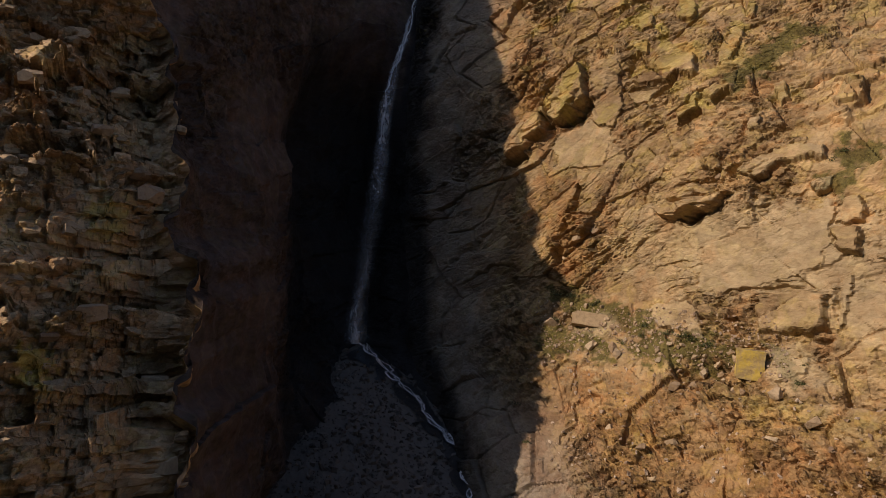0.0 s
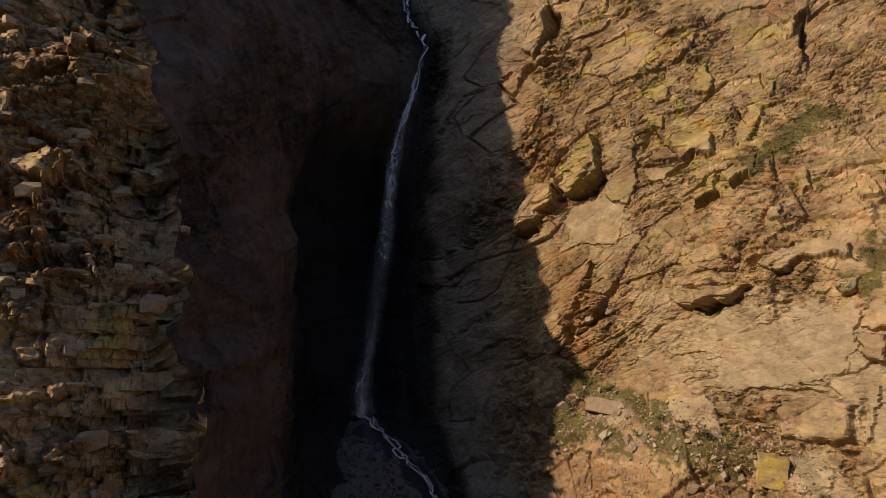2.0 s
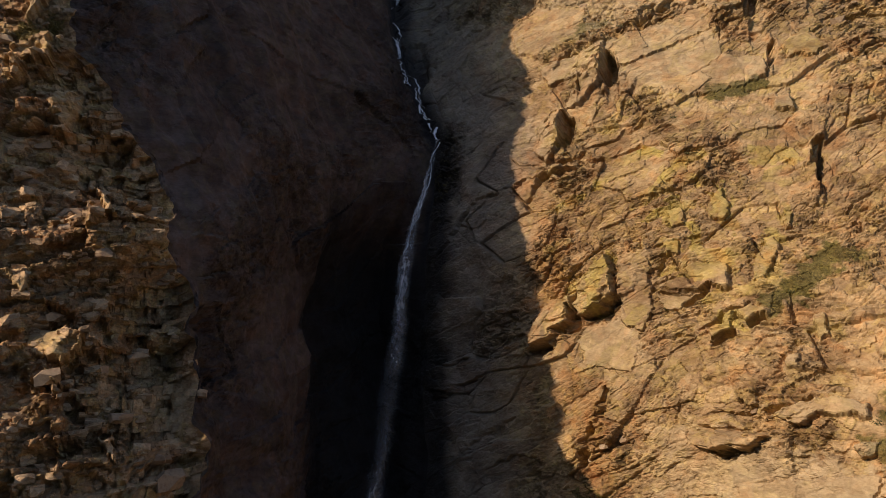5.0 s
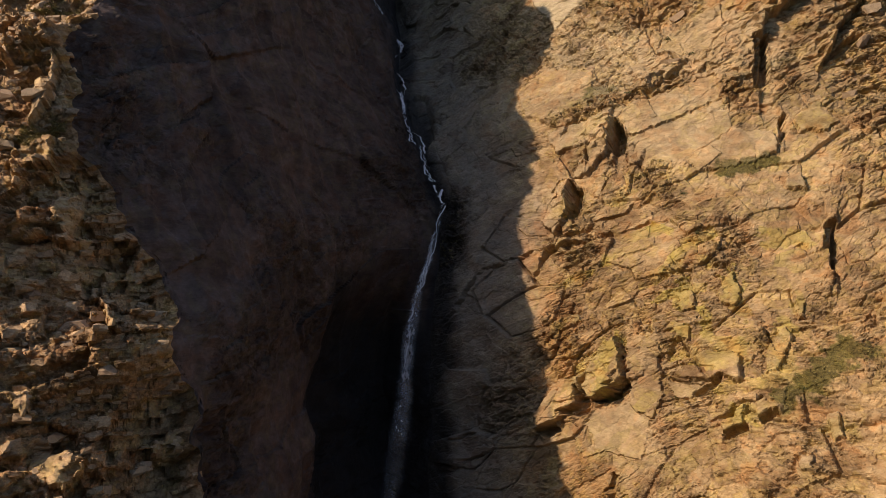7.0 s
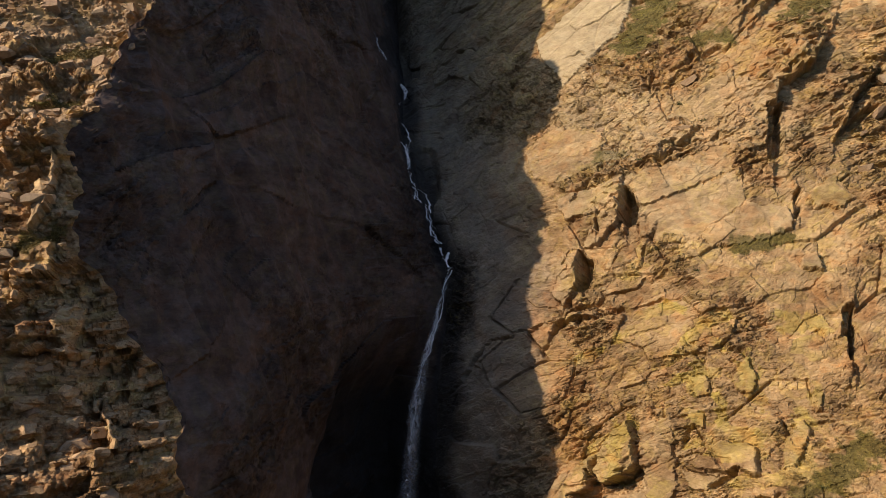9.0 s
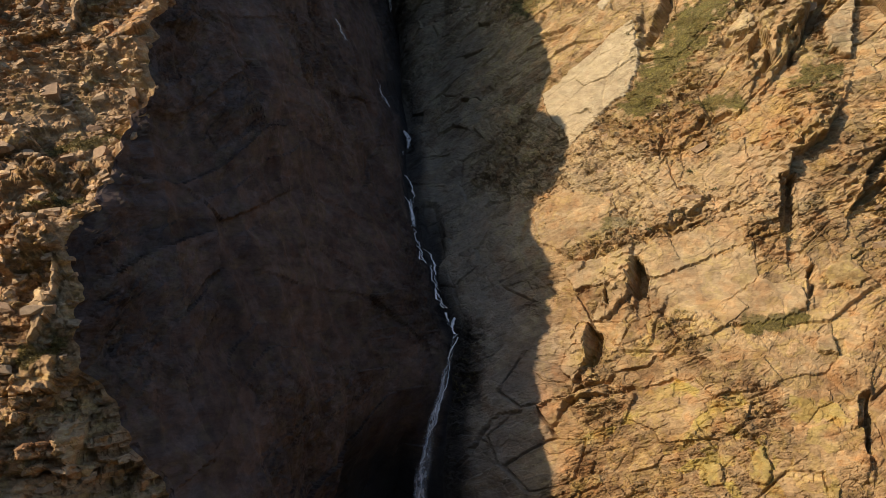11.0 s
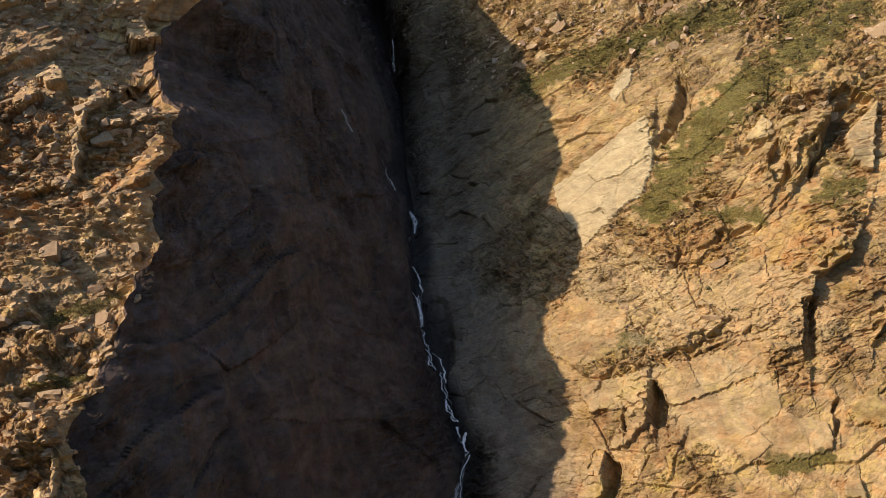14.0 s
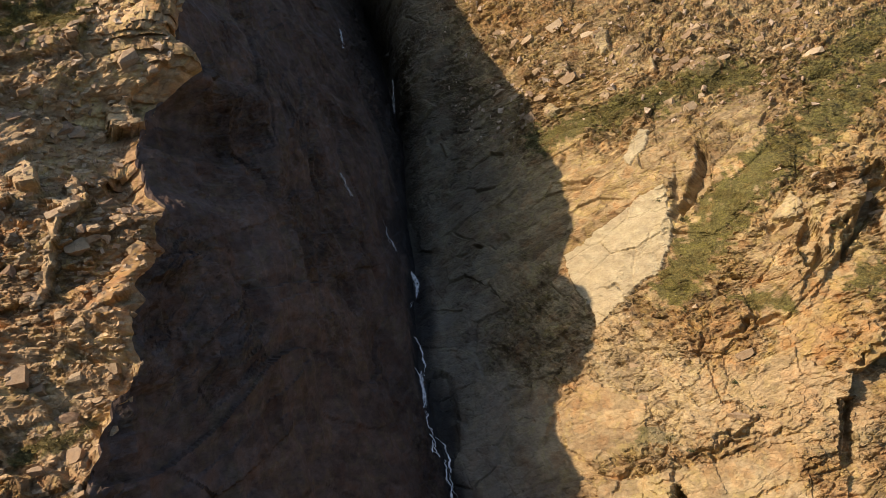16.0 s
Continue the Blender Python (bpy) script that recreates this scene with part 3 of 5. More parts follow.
def marks(wall, x, z, d):
    """Lays the great cracks, steps and patches into the relief d; returns the masks of the patches."""
    wob = 0.5 * fbm(x * 0.9, z * 0.9, 41, 3)
    wx, wz = x + 0.6 * wob, z + 1.1 * fbm(x * 0.7, z * 0.7, 52, 4)
    broken = 1.1 * fbm(x * 2.1, z * 2.1, 63, 4)
    _, chip, _, _, _ = cells((x + 0.35 * z) / 1.25, (z - 0.3 * x) / 0.7, 64)
    chip = (chip - 0.5) * 1.1 + 0.25 * broken
    masks = {k: np.zeros(x.shape) for k in ("slab", "turf", "rust", "lichen")}
    calm = np.ones(x.shape)
    for w, line, wide, high, how in MARKS["slab"]:
        if w == wall:
            r = np.sqrt(((wx - line[0][0]) / wide) ** 2 + ((wz - line[0][1]) / high) ** 2) + 0.25 * wob
            m = smooth((1.1 - r + 0.3 * broken) / (0.14 if how > 0.7 else 0.4)) * how
            masks["slab"] = np.maximum(masks["slab"], m)
    calm = 1 - 0.85 * masks["slab"]
    d = d * calm
    flat = np.zeros(x.shape)
    for w, outline, proud, left, up, tone, yellow in MARKS["plate"]:
        if w != wall:
            continue
        px, pz = np.array([p[0] for p in outline]), np.array([p[1] for p in outline])
        pick = np.nonzero((x > px.min() - 0.6) & (x < px.max() + 0.6) & (z > pz.min() - 0.6) & (z < pz.max() + 0.6))
        X, Zp = x[pick] + 0.5 * wob[pick] + 0.3 * chip[pick], z[pick] + 0.3 * broken[pick] + 0.2 * chip[pick]
        inside = np.zeros(X.shape, bool)
        near = np.full(X.shape, 9.0)
        for (x0, z0), (x1, z1) in zip(outline, outline[1:] + outline[:1]):
            cross = (z0 > Zp) != (z1 > Zp)
            inside ^= cross & (X < (x1 - x0) * (Zp - z0) / (z1 - z0 + 1e-9) + x0)
            t = np.clip(((X - x0) * (x1 - x0) + (Zp - z0) * (z1 - z0)) / ((x1 - x0) ** 2 + (z1 - z0) ** 2), 0, 1)
            near = np.minimum(near, np.hypot(X - x0 - t * (x1 - x0), Zp - z0 - t * (z1 - z0)))
        face = 0.4 * blur(d, 9)[pick] + 0.25 * d[pick] + proud + left * (X - px.mean()) - up * (Zp - pz.mean())
        d[pick] = np.where(inside, face, d[pick] - 0.35 * proud * np.clip(1 - near / 0.3, 0, 1))
        masks["slab"][pick] = np.where(inside, tone, masks["slab"][pick])
        masks["lichen"][pick] = np.where(inside & (yellow > 0), yellow * np.clip(0.75 + broken[pick], 0, 1), masks["lichen"][pick])
        flat[pick] = np.where(inside, 1.0, flat[pick])
    for w, line, proud, reach, notch in MARKS["step"]:
        got = along(line, wx, wz, reach * 2.2) if w == wall else None
        if got:
            pick, dist, side, taper = got
            face = smooth(side / 0.22 + 0.5)
            fall = np.clip(1 - dist / (reach * 2.2), 0, 1)
            uneven = taper * (1 + 0.9 * chip[pick])
            d[pick] += face * proud * fall ** 0.8 * uneven - (1 - face) * notch * 0.35 * taper * np.clip(1 - dist / (reach * 0.7), 0, 1)
    for w, line, width, deep in MARKS["crack"]:
        got = along(line, wx, wz, width * 3) if w == wall else None
        if got:
            pick, dist, side, taper = got
            uneven = taper * np.clip(0.75 + 0.9 * vnoise(wx[pick] * 0.8, wz[pick] * 0.8, 78), 0, 1.5)
            d[pick] -= deep * uneven * np.clip(1 - dist / (width * 0.55), 0, 1) ** 0.7
            d[pick] += 0.3 * deep * smooth(side / 0.3) * np.clip(1 - dist / (width * 3), 0, 1)
    for w, line, radius, deep in MARKS["hollow"]:
        got = along(line, wx, wz, radius * 1.3) if w == wall else None
        if got:
            pick, dist, side, taper = got
            d[pick] -= deep * smooth((1.15 - dist / radius) / 0.6)
    for w, line, radius, proud in MARKS["bulge"]:
        got = along(line, x, z, radius * 2.2) if w == wall else None
        if got:
            pick, dist, side, taper = got
            d[pick] += proud * np.exp(-(dist / radius) ** 2)
    for kind in ("turf", "rust", "lichen"):
        for mark in MARKS[kind]:
            w, line, wide = mark
            got = along(line, wx, wz, wide * 1.6) if w == wall else None
            if got:
                pick, dist, side, taper = got
                masks[kind][pick] = np.maximum(masks[kind][pick], smooth((1.15 - dist / wide + 1.5 * wob[pick] + 1.0 * broken[pick]) / 0.5))
    masks["flat"] = flat
    return d, masks


# ---- materials ----
def nodes(name):
    m = bpy.data.materials.new(name)
    m.use_nodes = True
    t = m.node_tree
    return m, t, t.nodes["Principled BSDF"]


def link(t, a, b):
    t.links.new(a, b)


def noise_node(t, scale, detail=6.0, rough=0.6, vector=None, dims="3D"):
    n = t.nodes.new("ShaderNodeTexNoise")
    n.inputs["Scale"].default_value, n.inputs["Detail"].default_value, n.inputs["Roughness"].default_value = scale, detail, rough
    if vector is not None:
        link(t, vector, n.inputs["Vector"])
    return n.outputs["Fac"]


def ramp(t, fac, *stops):
    n = t.nodes.new("ShaderNodeValToRGB")
    e = n.color_ramp.elements
    while len(e) < len(stops):
        e.new(0.5)
    for k, (at, col) in enumerate(stops):
        e[k].position, e[k].color = at, (*col, 1) if len(col) == 3 else col
    link(t, fac, n.inputs["Fac"])
    return n.outputs["Color"]


def mix(t, fac, a, b, how="MIX"):
    n = t.nodes.new("ShaderNodeMix")
    n.data_type, n.blend_type = "RGBA", how
    for value, sock in ((fac, n.inputs[0]), (a, n.inputs[6]), (b, n.inputs[7])):
        if isinstance(value, (int, float)):
            sock.default_value = value
        elif isinstance(value, tuple):
            sock.default_value = (*value, 1)
        else:
            link(t, value, sock)
    return n.outputs[2]


def maths(t, op, a, b=0.0):
    n = t.nodes.new("ShaderNodeMath")
    n.operation = op
    n.use_clamp = False
    for value, sock in ((a, n.inputs[0]), (b, n.inputs[1])):
        if isinstance(value, (int, float)):
            sock.default_value = value
        else:
            link(t, value, sock)
    return n.outputs[0]


def attr(t, name):
    n = t.nodes.new("ShaderNodeAttribute")
    n.attribute_name = name
    return n.outputs["Fac"]


def bump(t, bsdf, height, strength, distance):
    n = t.nodes.new("ShaderNodeBump")
    n.inputs["Strength"].default_value, n.inputs["Distance"].default_value = strength, distance
    link(t, height, n.inputs["Height"])
    link(t, n.outputs[0], bsdf.inputs["Normal"])


def strata_vector(t, angle, squash):
    co = t.nodes.new("ShaderNodeTexCoord")
    m = t.nodes.new("ShaderNodeMapping")
    m.inputs["Rotation"].default_value = (0, radians(angle), 0)
    m.inputs["Scale"].default_value = (1, 1, squash)
    link(t, co.outputs["Object"], m.inputs["Vector"])
    return m.outputs["Vector"]


def joints(t, angle, along_scale, across_scale, width, gate_scale):
    """Thin dark joints that run along one way; 1 in a joint."""
    co = t.nodes.new("ShaderNodeTexCoord")
    m = t.nodes.new("ShaderNodeMapping")
    m.vector_type = "POINT"
    m.inputs["Rotation"].default_value = (0, radians(angle), 0)
    m.inputs["Scale"].default_value = (along_scale, along_scale, across_scale)
    link(t, co.outputs["Object"], m.inputs["Vector"])
    n = noise_node(t, 1.0, 4, 0.55, m.outputs["Vector"])
    off = maths(t, "ABSOLUTE", maths(t, "SUBTRACT", n, 0.5))
    line = ramp(t, off, (0.0, (1, 1, 1)), (width, (0, 0, 0)))
    gate = ramp(t, noise_node(t, gate_scale, 3, 0.5), (0.47, (0, 0, 0)), (0.57, (1, 1, 1)))
    return maths(t, "MULTIPLY", line, gate)


def facets(t, v, scale, seed):
    """Height of small plane facets, each tilted its own way."""
    n = t.nodes.new("ShaderNodeTexVoronoi")
    n.feature = "F1"
    n.inputs["Scale"].default_value = scale
    link(t, v, n.inputs["Vector"])
    off = t.nodes.new("ShaderNodeVectorMath")
    off.operation = "SUBTRACT"
    link(t, v, off.inputs[0])
    link(t, n.outputs["Position"], off.inputs[1])
    tilt = t.nodes.new("ShaderNodeVectorMath")
    tilt.operation = "SUBTRACT"
    link(t, n.outputs["Color"], tilt.inputs[0])
    tilt.inputs[1].default_value = (0.5, 0.5, 0.5)
    dot = t.nodes.new("ShaderNodeVectorMath")
    dot.operation = "DOT_PRODUCT"
    link(t, off.outputs[0], dot.inputs[0])
    link(t, tilt.outputs[0], dot.inputs[1])
    sep = t.nodes.new("ShaderNodeSeparateColor")
    link(t, n.outputs["Color"], sep.inputs[0])
    return dot.outputs["Value"], sep.outputs[0]


def rock_material(name, dark, mid, light, rusty, angle, own=""):
    m, t, b = nodes(name)
    v = strata_vector(t, angle, 1.6)
    plain_v = strata_vector(t, angle, 1.0)
    broad = noise_node(t, 0.11, 5)
    grain = noise_node(t, 0.55, 9, 0.68, v)
    fine = noise_node(t, 4.0, 7, 0.75, plain_v)
    col = ramp(t, grain, (0.22, dark), (0.47, mid), (0.78, light))
    block = attr(t, "block")
    if own:
        n = t.nodes.new("ShaderNodeObjectInfo" if own == "object" else "ShaderNodeNewGeometry")
        block = n.outputs["Random" if own == "object" else "Random Per Island"]
    if own:
        tone = ramp(t, block, (0.0, (0.8, 0.8, 0.8)), (1.0, (1.2, 1.2, 1.18)))
    else:
        tone = ramp(t, block, (0.2, (0.72, 0.70, 0.69)), (0.5, (1, 1, 1)), (0.8, (1.22, 1.21, 1.17)))
    col = mix(t, 1.0, col, tone, "MULTIPLY")
    hue = ramp(t, broad, (0.34, (1.06, 0.88, 0.68)), (0.46, (1.0, 1.0, 1.0)), (0.56, (0.84, 0.74, 0.70)), (0.66, (0.98, 1.03, 0.95)))
    col = mix(t, 0.85, col, hue, "MULTIPLY")
    stain = ramp(t, noise_node(t, 0.35, 5, 0.6), (0.5, (0, 0, 0)), (0.66, (1, 1, 1)))
    col = mix(t, maths(t, "MULTIPLY", stain, 0.25), col, rusty)
    if not own:
        col = mix(t, maths(t, "MULTIPLY", attr(t, "rust"), maths(t, "MULTIPLY", grain, 1.05)), col, rusty)
        speck = ramp(t, noise_node(t, 1.6, 6, 0.75), (0.40, (0, 0, 0)), (0.62, (1, 1, 1)))
        col = mix(t, maths(t, "MULTIPLY", attr(t, "lichen"), maths(t, "MULTIPLY", speck, 0.95)), col, (0.46, 0.38, 0.09))
        green = mix(t, ramp(t, fine, (0.35, (0, 0, 0)), (0.65, (1, 1, 1))), (0.05, 0.05, 0.012), (0.185, 0.155, 0.045))
        col = mix(t, maths(t, "MULTIPLY", attr(t, "turf"), 0.9), col, green)
    if not own:
        patch = ramp(t, noise_node(t, 0.42, 4, 0.55, plain_v), (0.36, (1.06, 0.89, 0.74)), (0.45, (1.0, 1.0, 0.98)), (0.52, (0.80, 0.79, 0.76)), (0.58, (0.97, 1.0, 0.72)), (0.67, (1.16, 1.11, 1.06)))
        col = mix(t, 0.75, col, patch, "MULTIPLY")
        # grey: shade put into the rock colour beside the gully, darker higher up
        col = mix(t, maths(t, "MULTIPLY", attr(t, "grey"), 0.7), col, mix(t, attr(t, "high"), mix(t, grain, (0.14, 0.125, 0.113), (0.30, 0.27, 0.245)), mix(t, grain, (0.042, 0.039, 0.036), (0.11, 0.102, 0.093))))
        col = mix(t, maths(t, "MULTIPLY", attr(t, "slab"), 0.8), col, mix(t, ramp(t, grain, (0.3, (0, 0, 0)), (0.65, (1, 1, 1))), (0.36, 0.29, 0.18), (0.52, 0.435, 0.285)))
        # near-black for wet rock by the stream and for painted shade in recesses
        col = mix(t, maths(t, "MULTIPLY", attr(t, "wet_shade"), 0.93), col, (0.028, 0.025, 0.024))
    if not own:
        worn = ramp(t, attr(t, "rough"), (0.0, (1.06, 1.05, 1.02)), (0.45, (1.0, 0.98, 0.95)), (1.0, (0.89, 0.855, 0.80)))
        col = mix(t, maths(t, "SUBTRACT", 1.0, maths(t, "MAXIMUM", attr(t, "turf"), attr(t, "lichen"))), col, worn, "MULTIPLY")
        brown = ramp(t, noise_node(t, 0.2, 6, 0.62, v), (0.5, (0, 0, 0)), (0.6, (1, 1, 1)))
        brown = maths(t, "MULTIPLY", brown, maths(t, "SUBTRACT", 0.62, maths(t, "MULTIPLY", attr(t, "slab"), 0.58)))
        col = mix(t, brown, col, mix(t, 1.0, col, (0.67, 0.57, 0.50), "MULTIPLY"))
    streak = noise_node(t, 1.3, 6, 0.65, strata_vector(t, angle, 7.0))
    col = mix(t, 0.4, col, ramp(t, streak, (0.3, (0.76, 0.74, 0.73)), (0.5, (1.0, 1.0, 1.0)), (0.7, (1.2, 1.18, 1.14))), "MULTIPLY")
    rough = 0.8 if own else maths(t, "ADD", maths(t, "MULTIPLY", attr(t, "rough"), 0.8), 0.2)
    lichened = 0.0 if name.startswith("dark") else 0.4
    scatter = ramp(t, noise_node(t, 1.1, 7, 0.75, plain_v), (0.56, (0, 0, 0)), (0.66, (1, 1, 1)))
    col = mix(t, maths(t, "MULTIPLY", maths(t, "MULTIPLY", scatter, rough), lichened), col, (0.34, 0.29, 0.11))
    face_a, tone_a = facets(t, v, 0.75, 1)
    face_b, tone_b = facets(t, v, 2.3, 2)
    col = mix(t, maths(t, "MULTIPLY", rough, 0.45), col, ramp(t, tone_a, (0.1, (0.7, 0.69, 0.68)), (0.9, (1.3, 1.29, 1.26))), "MULTIPLY")
    col = mix(t, maths(t, "MULTIPLY", rough, 0.35), col, ramp(t, tone_b, (0.1, (0.65, 0.65, 0.65)), (0.9, (1.35, 1.35, 1.33))), "MULTIPLY")
    if not own:
        col = mix(t, 1.0, col, ramp(t, attr(t, "high"), (0, (1.0, 0.99, 0.97)), (1, (0.97, 1.03, 1.06))), "MULTIPLY")
    col = mix(t, maths(t, "MULTIPLY", rough, 0.6), col, ramp(t, fine, (0.3, (0.5, 0.49, 0.48)), (0.7, (1.42, 1.41, 1.38))), "MULTIPLY")
    gaps = maths(t, "MAXIMUM", joints(t, angle, 0.13, 0.75, 0.012, 0.25), joints(t, angle + 4, 0.35, 1.9, 0.02, 0.5))
    if not name.startswith("brown"):
        gaps = maths(t, "MAXIMUM", gaps, joints(t, angle - 62, 0.2, 1.2, 0.014, 0.3))
    col = mix(t, maths(t, "MULTIPLY", gaps, 0.6), col, (0.06, 0.048, 0.026))
    link(t, col, b.inputs["Base Color"])
    b.inputs["Roughness"].default_value = 0.9
    b.inputs["Specular IOR Level"].default_value = 0.25
    height = maths(t, "ADD", maths(t, "MULTIPLY", grain, 0.15), maths(t, "ADD", maths(t, "MULTIPLY", fine, 0.10), maths(t, "MULTIPLY", streak, 0.12)))
    height = maths(t, "ADD", height, maths(t, "MULTIPLY", maths(t, "ADD", face_a, face_b), 1.0))
    height = maths(t, "MULTIPLY", height, rough)
    bump(t, b, maths(t, "SUBTRACT", height, maths(t, "MULTIPLY", gaps, 0.35)), 1.0, 1.0)
    return m


ROCK = rock_material("ochre_rock", (0.20, 0.135, 0.075), (0.365, 0.265, 0.146), (0.49, 0.385, 0.23), (0.41, 0.245, 0.105), -22)
ROCK_LEFT = rock_material("brown_rock", (0.18, 0.125, 0.082), (0.43, 0.32, 0.205), (0.60, 0.47, 0.31), (0.34, 0.16, 0.07), -4)
BLOCK_LEFT = rock_material("brown_block_rock", (0.18, 0.125, 0.082), (0.43, 0.32, 0.205), (0.60, 0.47, 0.31), (0.34, 0.16, 0.07), -4, own="island")
# the cliffs' rock again, its colour darkened for the gully's shade
ROCK_SHADED = rock_material("dark_shaded_gully_rock", (0.042, 0.031, 0.03), (0.088, 0.066, 0.062), (0.14, 0.11, 0.102), (0.15, 0.09, 0.07), -15)


def loose_material(name, own, light, mid, dark):
    """Broken stone: one tone a stone, grain and pale chipped spots."""
    m, t, b = nodes(name)
    n = t.nodes.new("ShaderNodeObjectInfo" if own == "object" else "ShaderNodeNewGeometry")
    r = n.outputs["Random" if own == "object" else "Random Per Island"]
    co = t.nodes.new("ShaderNodeNewGeometry").outputs["Position"]
    col = ramp(t, r, (0.0, dark), (0.5, mid), (1.0, light))
    grain = noise_node(t, 2.4, 7, 0.7, co)
    col = mix(t, 0.9, col, ramp(t, grain, (0.3, (0.62, 0.58, 0.55)), (0.5, (1, 1, 1)), (0.72, (1.25, 1.22, 1.15))), "MULTIPLY")
    col = mix(t, maths(t, "MULTIPLY", ramp(t, noise_node(t, 1.1, 5, 0.6, co), (0.55, (0, 0, 0)), (0.68, (1, 1, 1))), 0.35), col, (0.36, 0.21, 0.1))
    link(t, col, b.inputs["Base Color"])
    b.inputs["Roughness"].default_value = 0.9
    bump(t, b, noise_node(t, 5.0, 7, 0.7, co), 0.8, 0.12)
    return m


ROCK_LOOSE = loose_material("loose_rock", "object", (0.52, 0.41, 0.27), (0.41, 0.30, 0.18), (0.27, 0.19, 0.115))
LEDGE_SLAB = loose_material("ledge_slab", "object", (0.44, 0.33, 0.2), (0.43, 0.32, 0.19), (0.42, 0.31, 0.18))
BLOCK_BROWN = loose_material("buttress_block", "object", (0.46, 0.345, 0.215), (0.37, 0.265, 0.165), (0.25, 0.165, 0.105))
ROCK_SCREE = loose_material("scree_rock", "island", (0.55, 0.44, 0.33), (0.42, 0.31, 0.21), (0.25, 0.17, 0.11))


def gravel_material():
    m, t, b = nodes("grey_gravel")
    n = t.nodes.new("ShaderNodeNewGeometry")
    col = ramp(t, n.outputs["Random Per Island"], (0, (0.075, 0.062, 0.052)), (0.6, (0.125, 0.106, 0.09)), (1, (0.2, 0.17, 0.145)))
    col = mix(t, 0.5, col, ramp(t, noise_node(t, 3, 6), (0.3, (0.5, 0.5, 0.5)), (0.7, (1.3, 1.3, 1.3))), "MULTIPLY")
    link(t, col, b.inputs["Base Color"])
    b.inputs["Roughness"].default_value = 0.9
    bump(t, b, noise_node(t, 4, 8, 0.7), 1.0, 0.3)
    return m


def water_material(name, cover, scale):
    """Falling white water: torn strands over clear gaps."""
    m, t, b = nodes(name)
    co = t.nodes.new("ShaderNodeTexCoord")
    mp = t.nodes.new("ShaderNodeMapping")
    mp.inputs["Scale"].default_value = scale
    link(t, co.outputs["UV"], mp.inputs["Vector"])
    f = noise_node(t, 1.0, 7, 0.65, mp.outputs["Vector"])
    thick = attr(t, "thick")
    a = maths(t, "MULTIPLY", ramp(t, f, (0.30, (0, 0, 0)), (0.72, (1, 1, 1))), thick)
    a = maths(t, "MULTIPLY", a, cover)
    n = t.nodes.new("ShaderNodeMath")
    n.operation, n.use_clamp = "MINIMUM", True
    link(t, a, n.inputs[0])
    n.inputs[1].default_value = 1.0
    link(t, n.outputs[0], b.inputs["Alpha"])
    b.inputs["Base Color"].default_value = (0.76, 0.73, 0.71, 1)
    b.inputs["Roughness"].default_value = 0.35
    return m


def leaf_material(name, a, bcol):
    m, t, b = nodes(name)
    n = t.nodes.new("ShaderNodeNewGeometry")
    link(t, ramp(t, n.outputs["Random Per Island"], (0, a), (1, bcol)), b.inputs["Base Color"])
    b.inputs["Roughness"].default_value = 0.7
    return m


GRAVEL = gravel_material()
FALL_WATER = water_material("white_water_veil", 1.05, (3.2, 26.0, 1.0))
RUN_WATER = water_material("white_water_run", 1.9, (3.0, 60.0, 1.0))
GRASS = leaf_material("dry_grass", (0.11, 0.095, 0.022), (0.27, 0.21, 0.065))
LEAF = leaf_material("shrub_leaf", (0.035, 0.05, 0.012), (0.11, 0.11, 0.03))


def plain(name, colour, rough):
    m, t, b = nodes(name)
    col = mix(t, noise_node(t, 0.02, 8), tuple(c * 0.6 for c in colour), tuple(min(1, c * 1.4) for c in colour))
    link(t, col, b.inputs["Base Color"])
    b.inputs["Roughness"].default_value = rough
    bump(t, b, noise_node(t, 0.3, 8), 0.6, 0.5)
    return m


VALLEY = plain("valley_ground", (0.09, 0.085, 0.05), 0.95)
WET_BED = plain("wet_stream_bed", (0.035, 0.033, 0.032), 0.35)


# ---- meshes from grids ----
def grid_mesh(name, x, y, z, masks, material, uv=None, rounded=False):
    nr, nc = x.shape
    me = bpy.data.meshes.new(name)
    me.vertices.add(nr * nc)
    me.vertices.foreach_set("co", np.stack((x, y, z), -1).astype(np.float32).ravel())
    idx = np.arange(nr * nc).reshape(nr, nc)
    quads = np.stack((idx[:-1, :-1], idx[:-1, 1:], idx[1:, 1:], idx[1:, :-1]), -1).reshape(-1, 4)
    me.loops.add(quads.size)
    me.loops.foreach_set("vertex_index", quads.ravel().astype(np.int32))
    me.polygons.add(len(quads))
    me.polygons.foreach_set("loop_start", np.arange(0, quads.size, 4, dtype=np.int32))
    me.update(calc_edges=True)
    for key, value in masks.items():
        a = me.attributes.new(key, "FLOAT", "POINT")
        a.data.foreach_set("value", value.astype(np.float32).ravel())
    if uv is not None:
        layer = me.uv_layers.new(name="uv")
        flat = np.stack(uv, -1).reshape(-1, 2)[quads.ravel()]
        layer.data.foreach_set("uv", flat.astype(np.float32).ravel())
    me.polygons.foreach_set("use_smooth", np.full(len(quads), rounded))
    me.materials.append(material)
    return new(name, me)


def part(name, bm, material, parent, label=""):
    me = bpy.data.meshes.new(name)
    bm.to_mesh(me)
    bm.free()
    me.materials.append(material)
    ob = new(name, me)
    ob.parent = parent
    return tagged(ob, label)


def normals(x, y, z):
    """Outward normals (towards -y) of a grid."""
    p = np.stack((x, y, z), -1)
    du, dv = np.gradient(p, axis=1), np.gradient(p, axis=0)
    n = np.cross(du, dv)
    n /= np.linalg.norm(n, axis=-1, keepdims=True) + 1e-9
    return np.where(n[..., 1:2] > 0, -n, n)


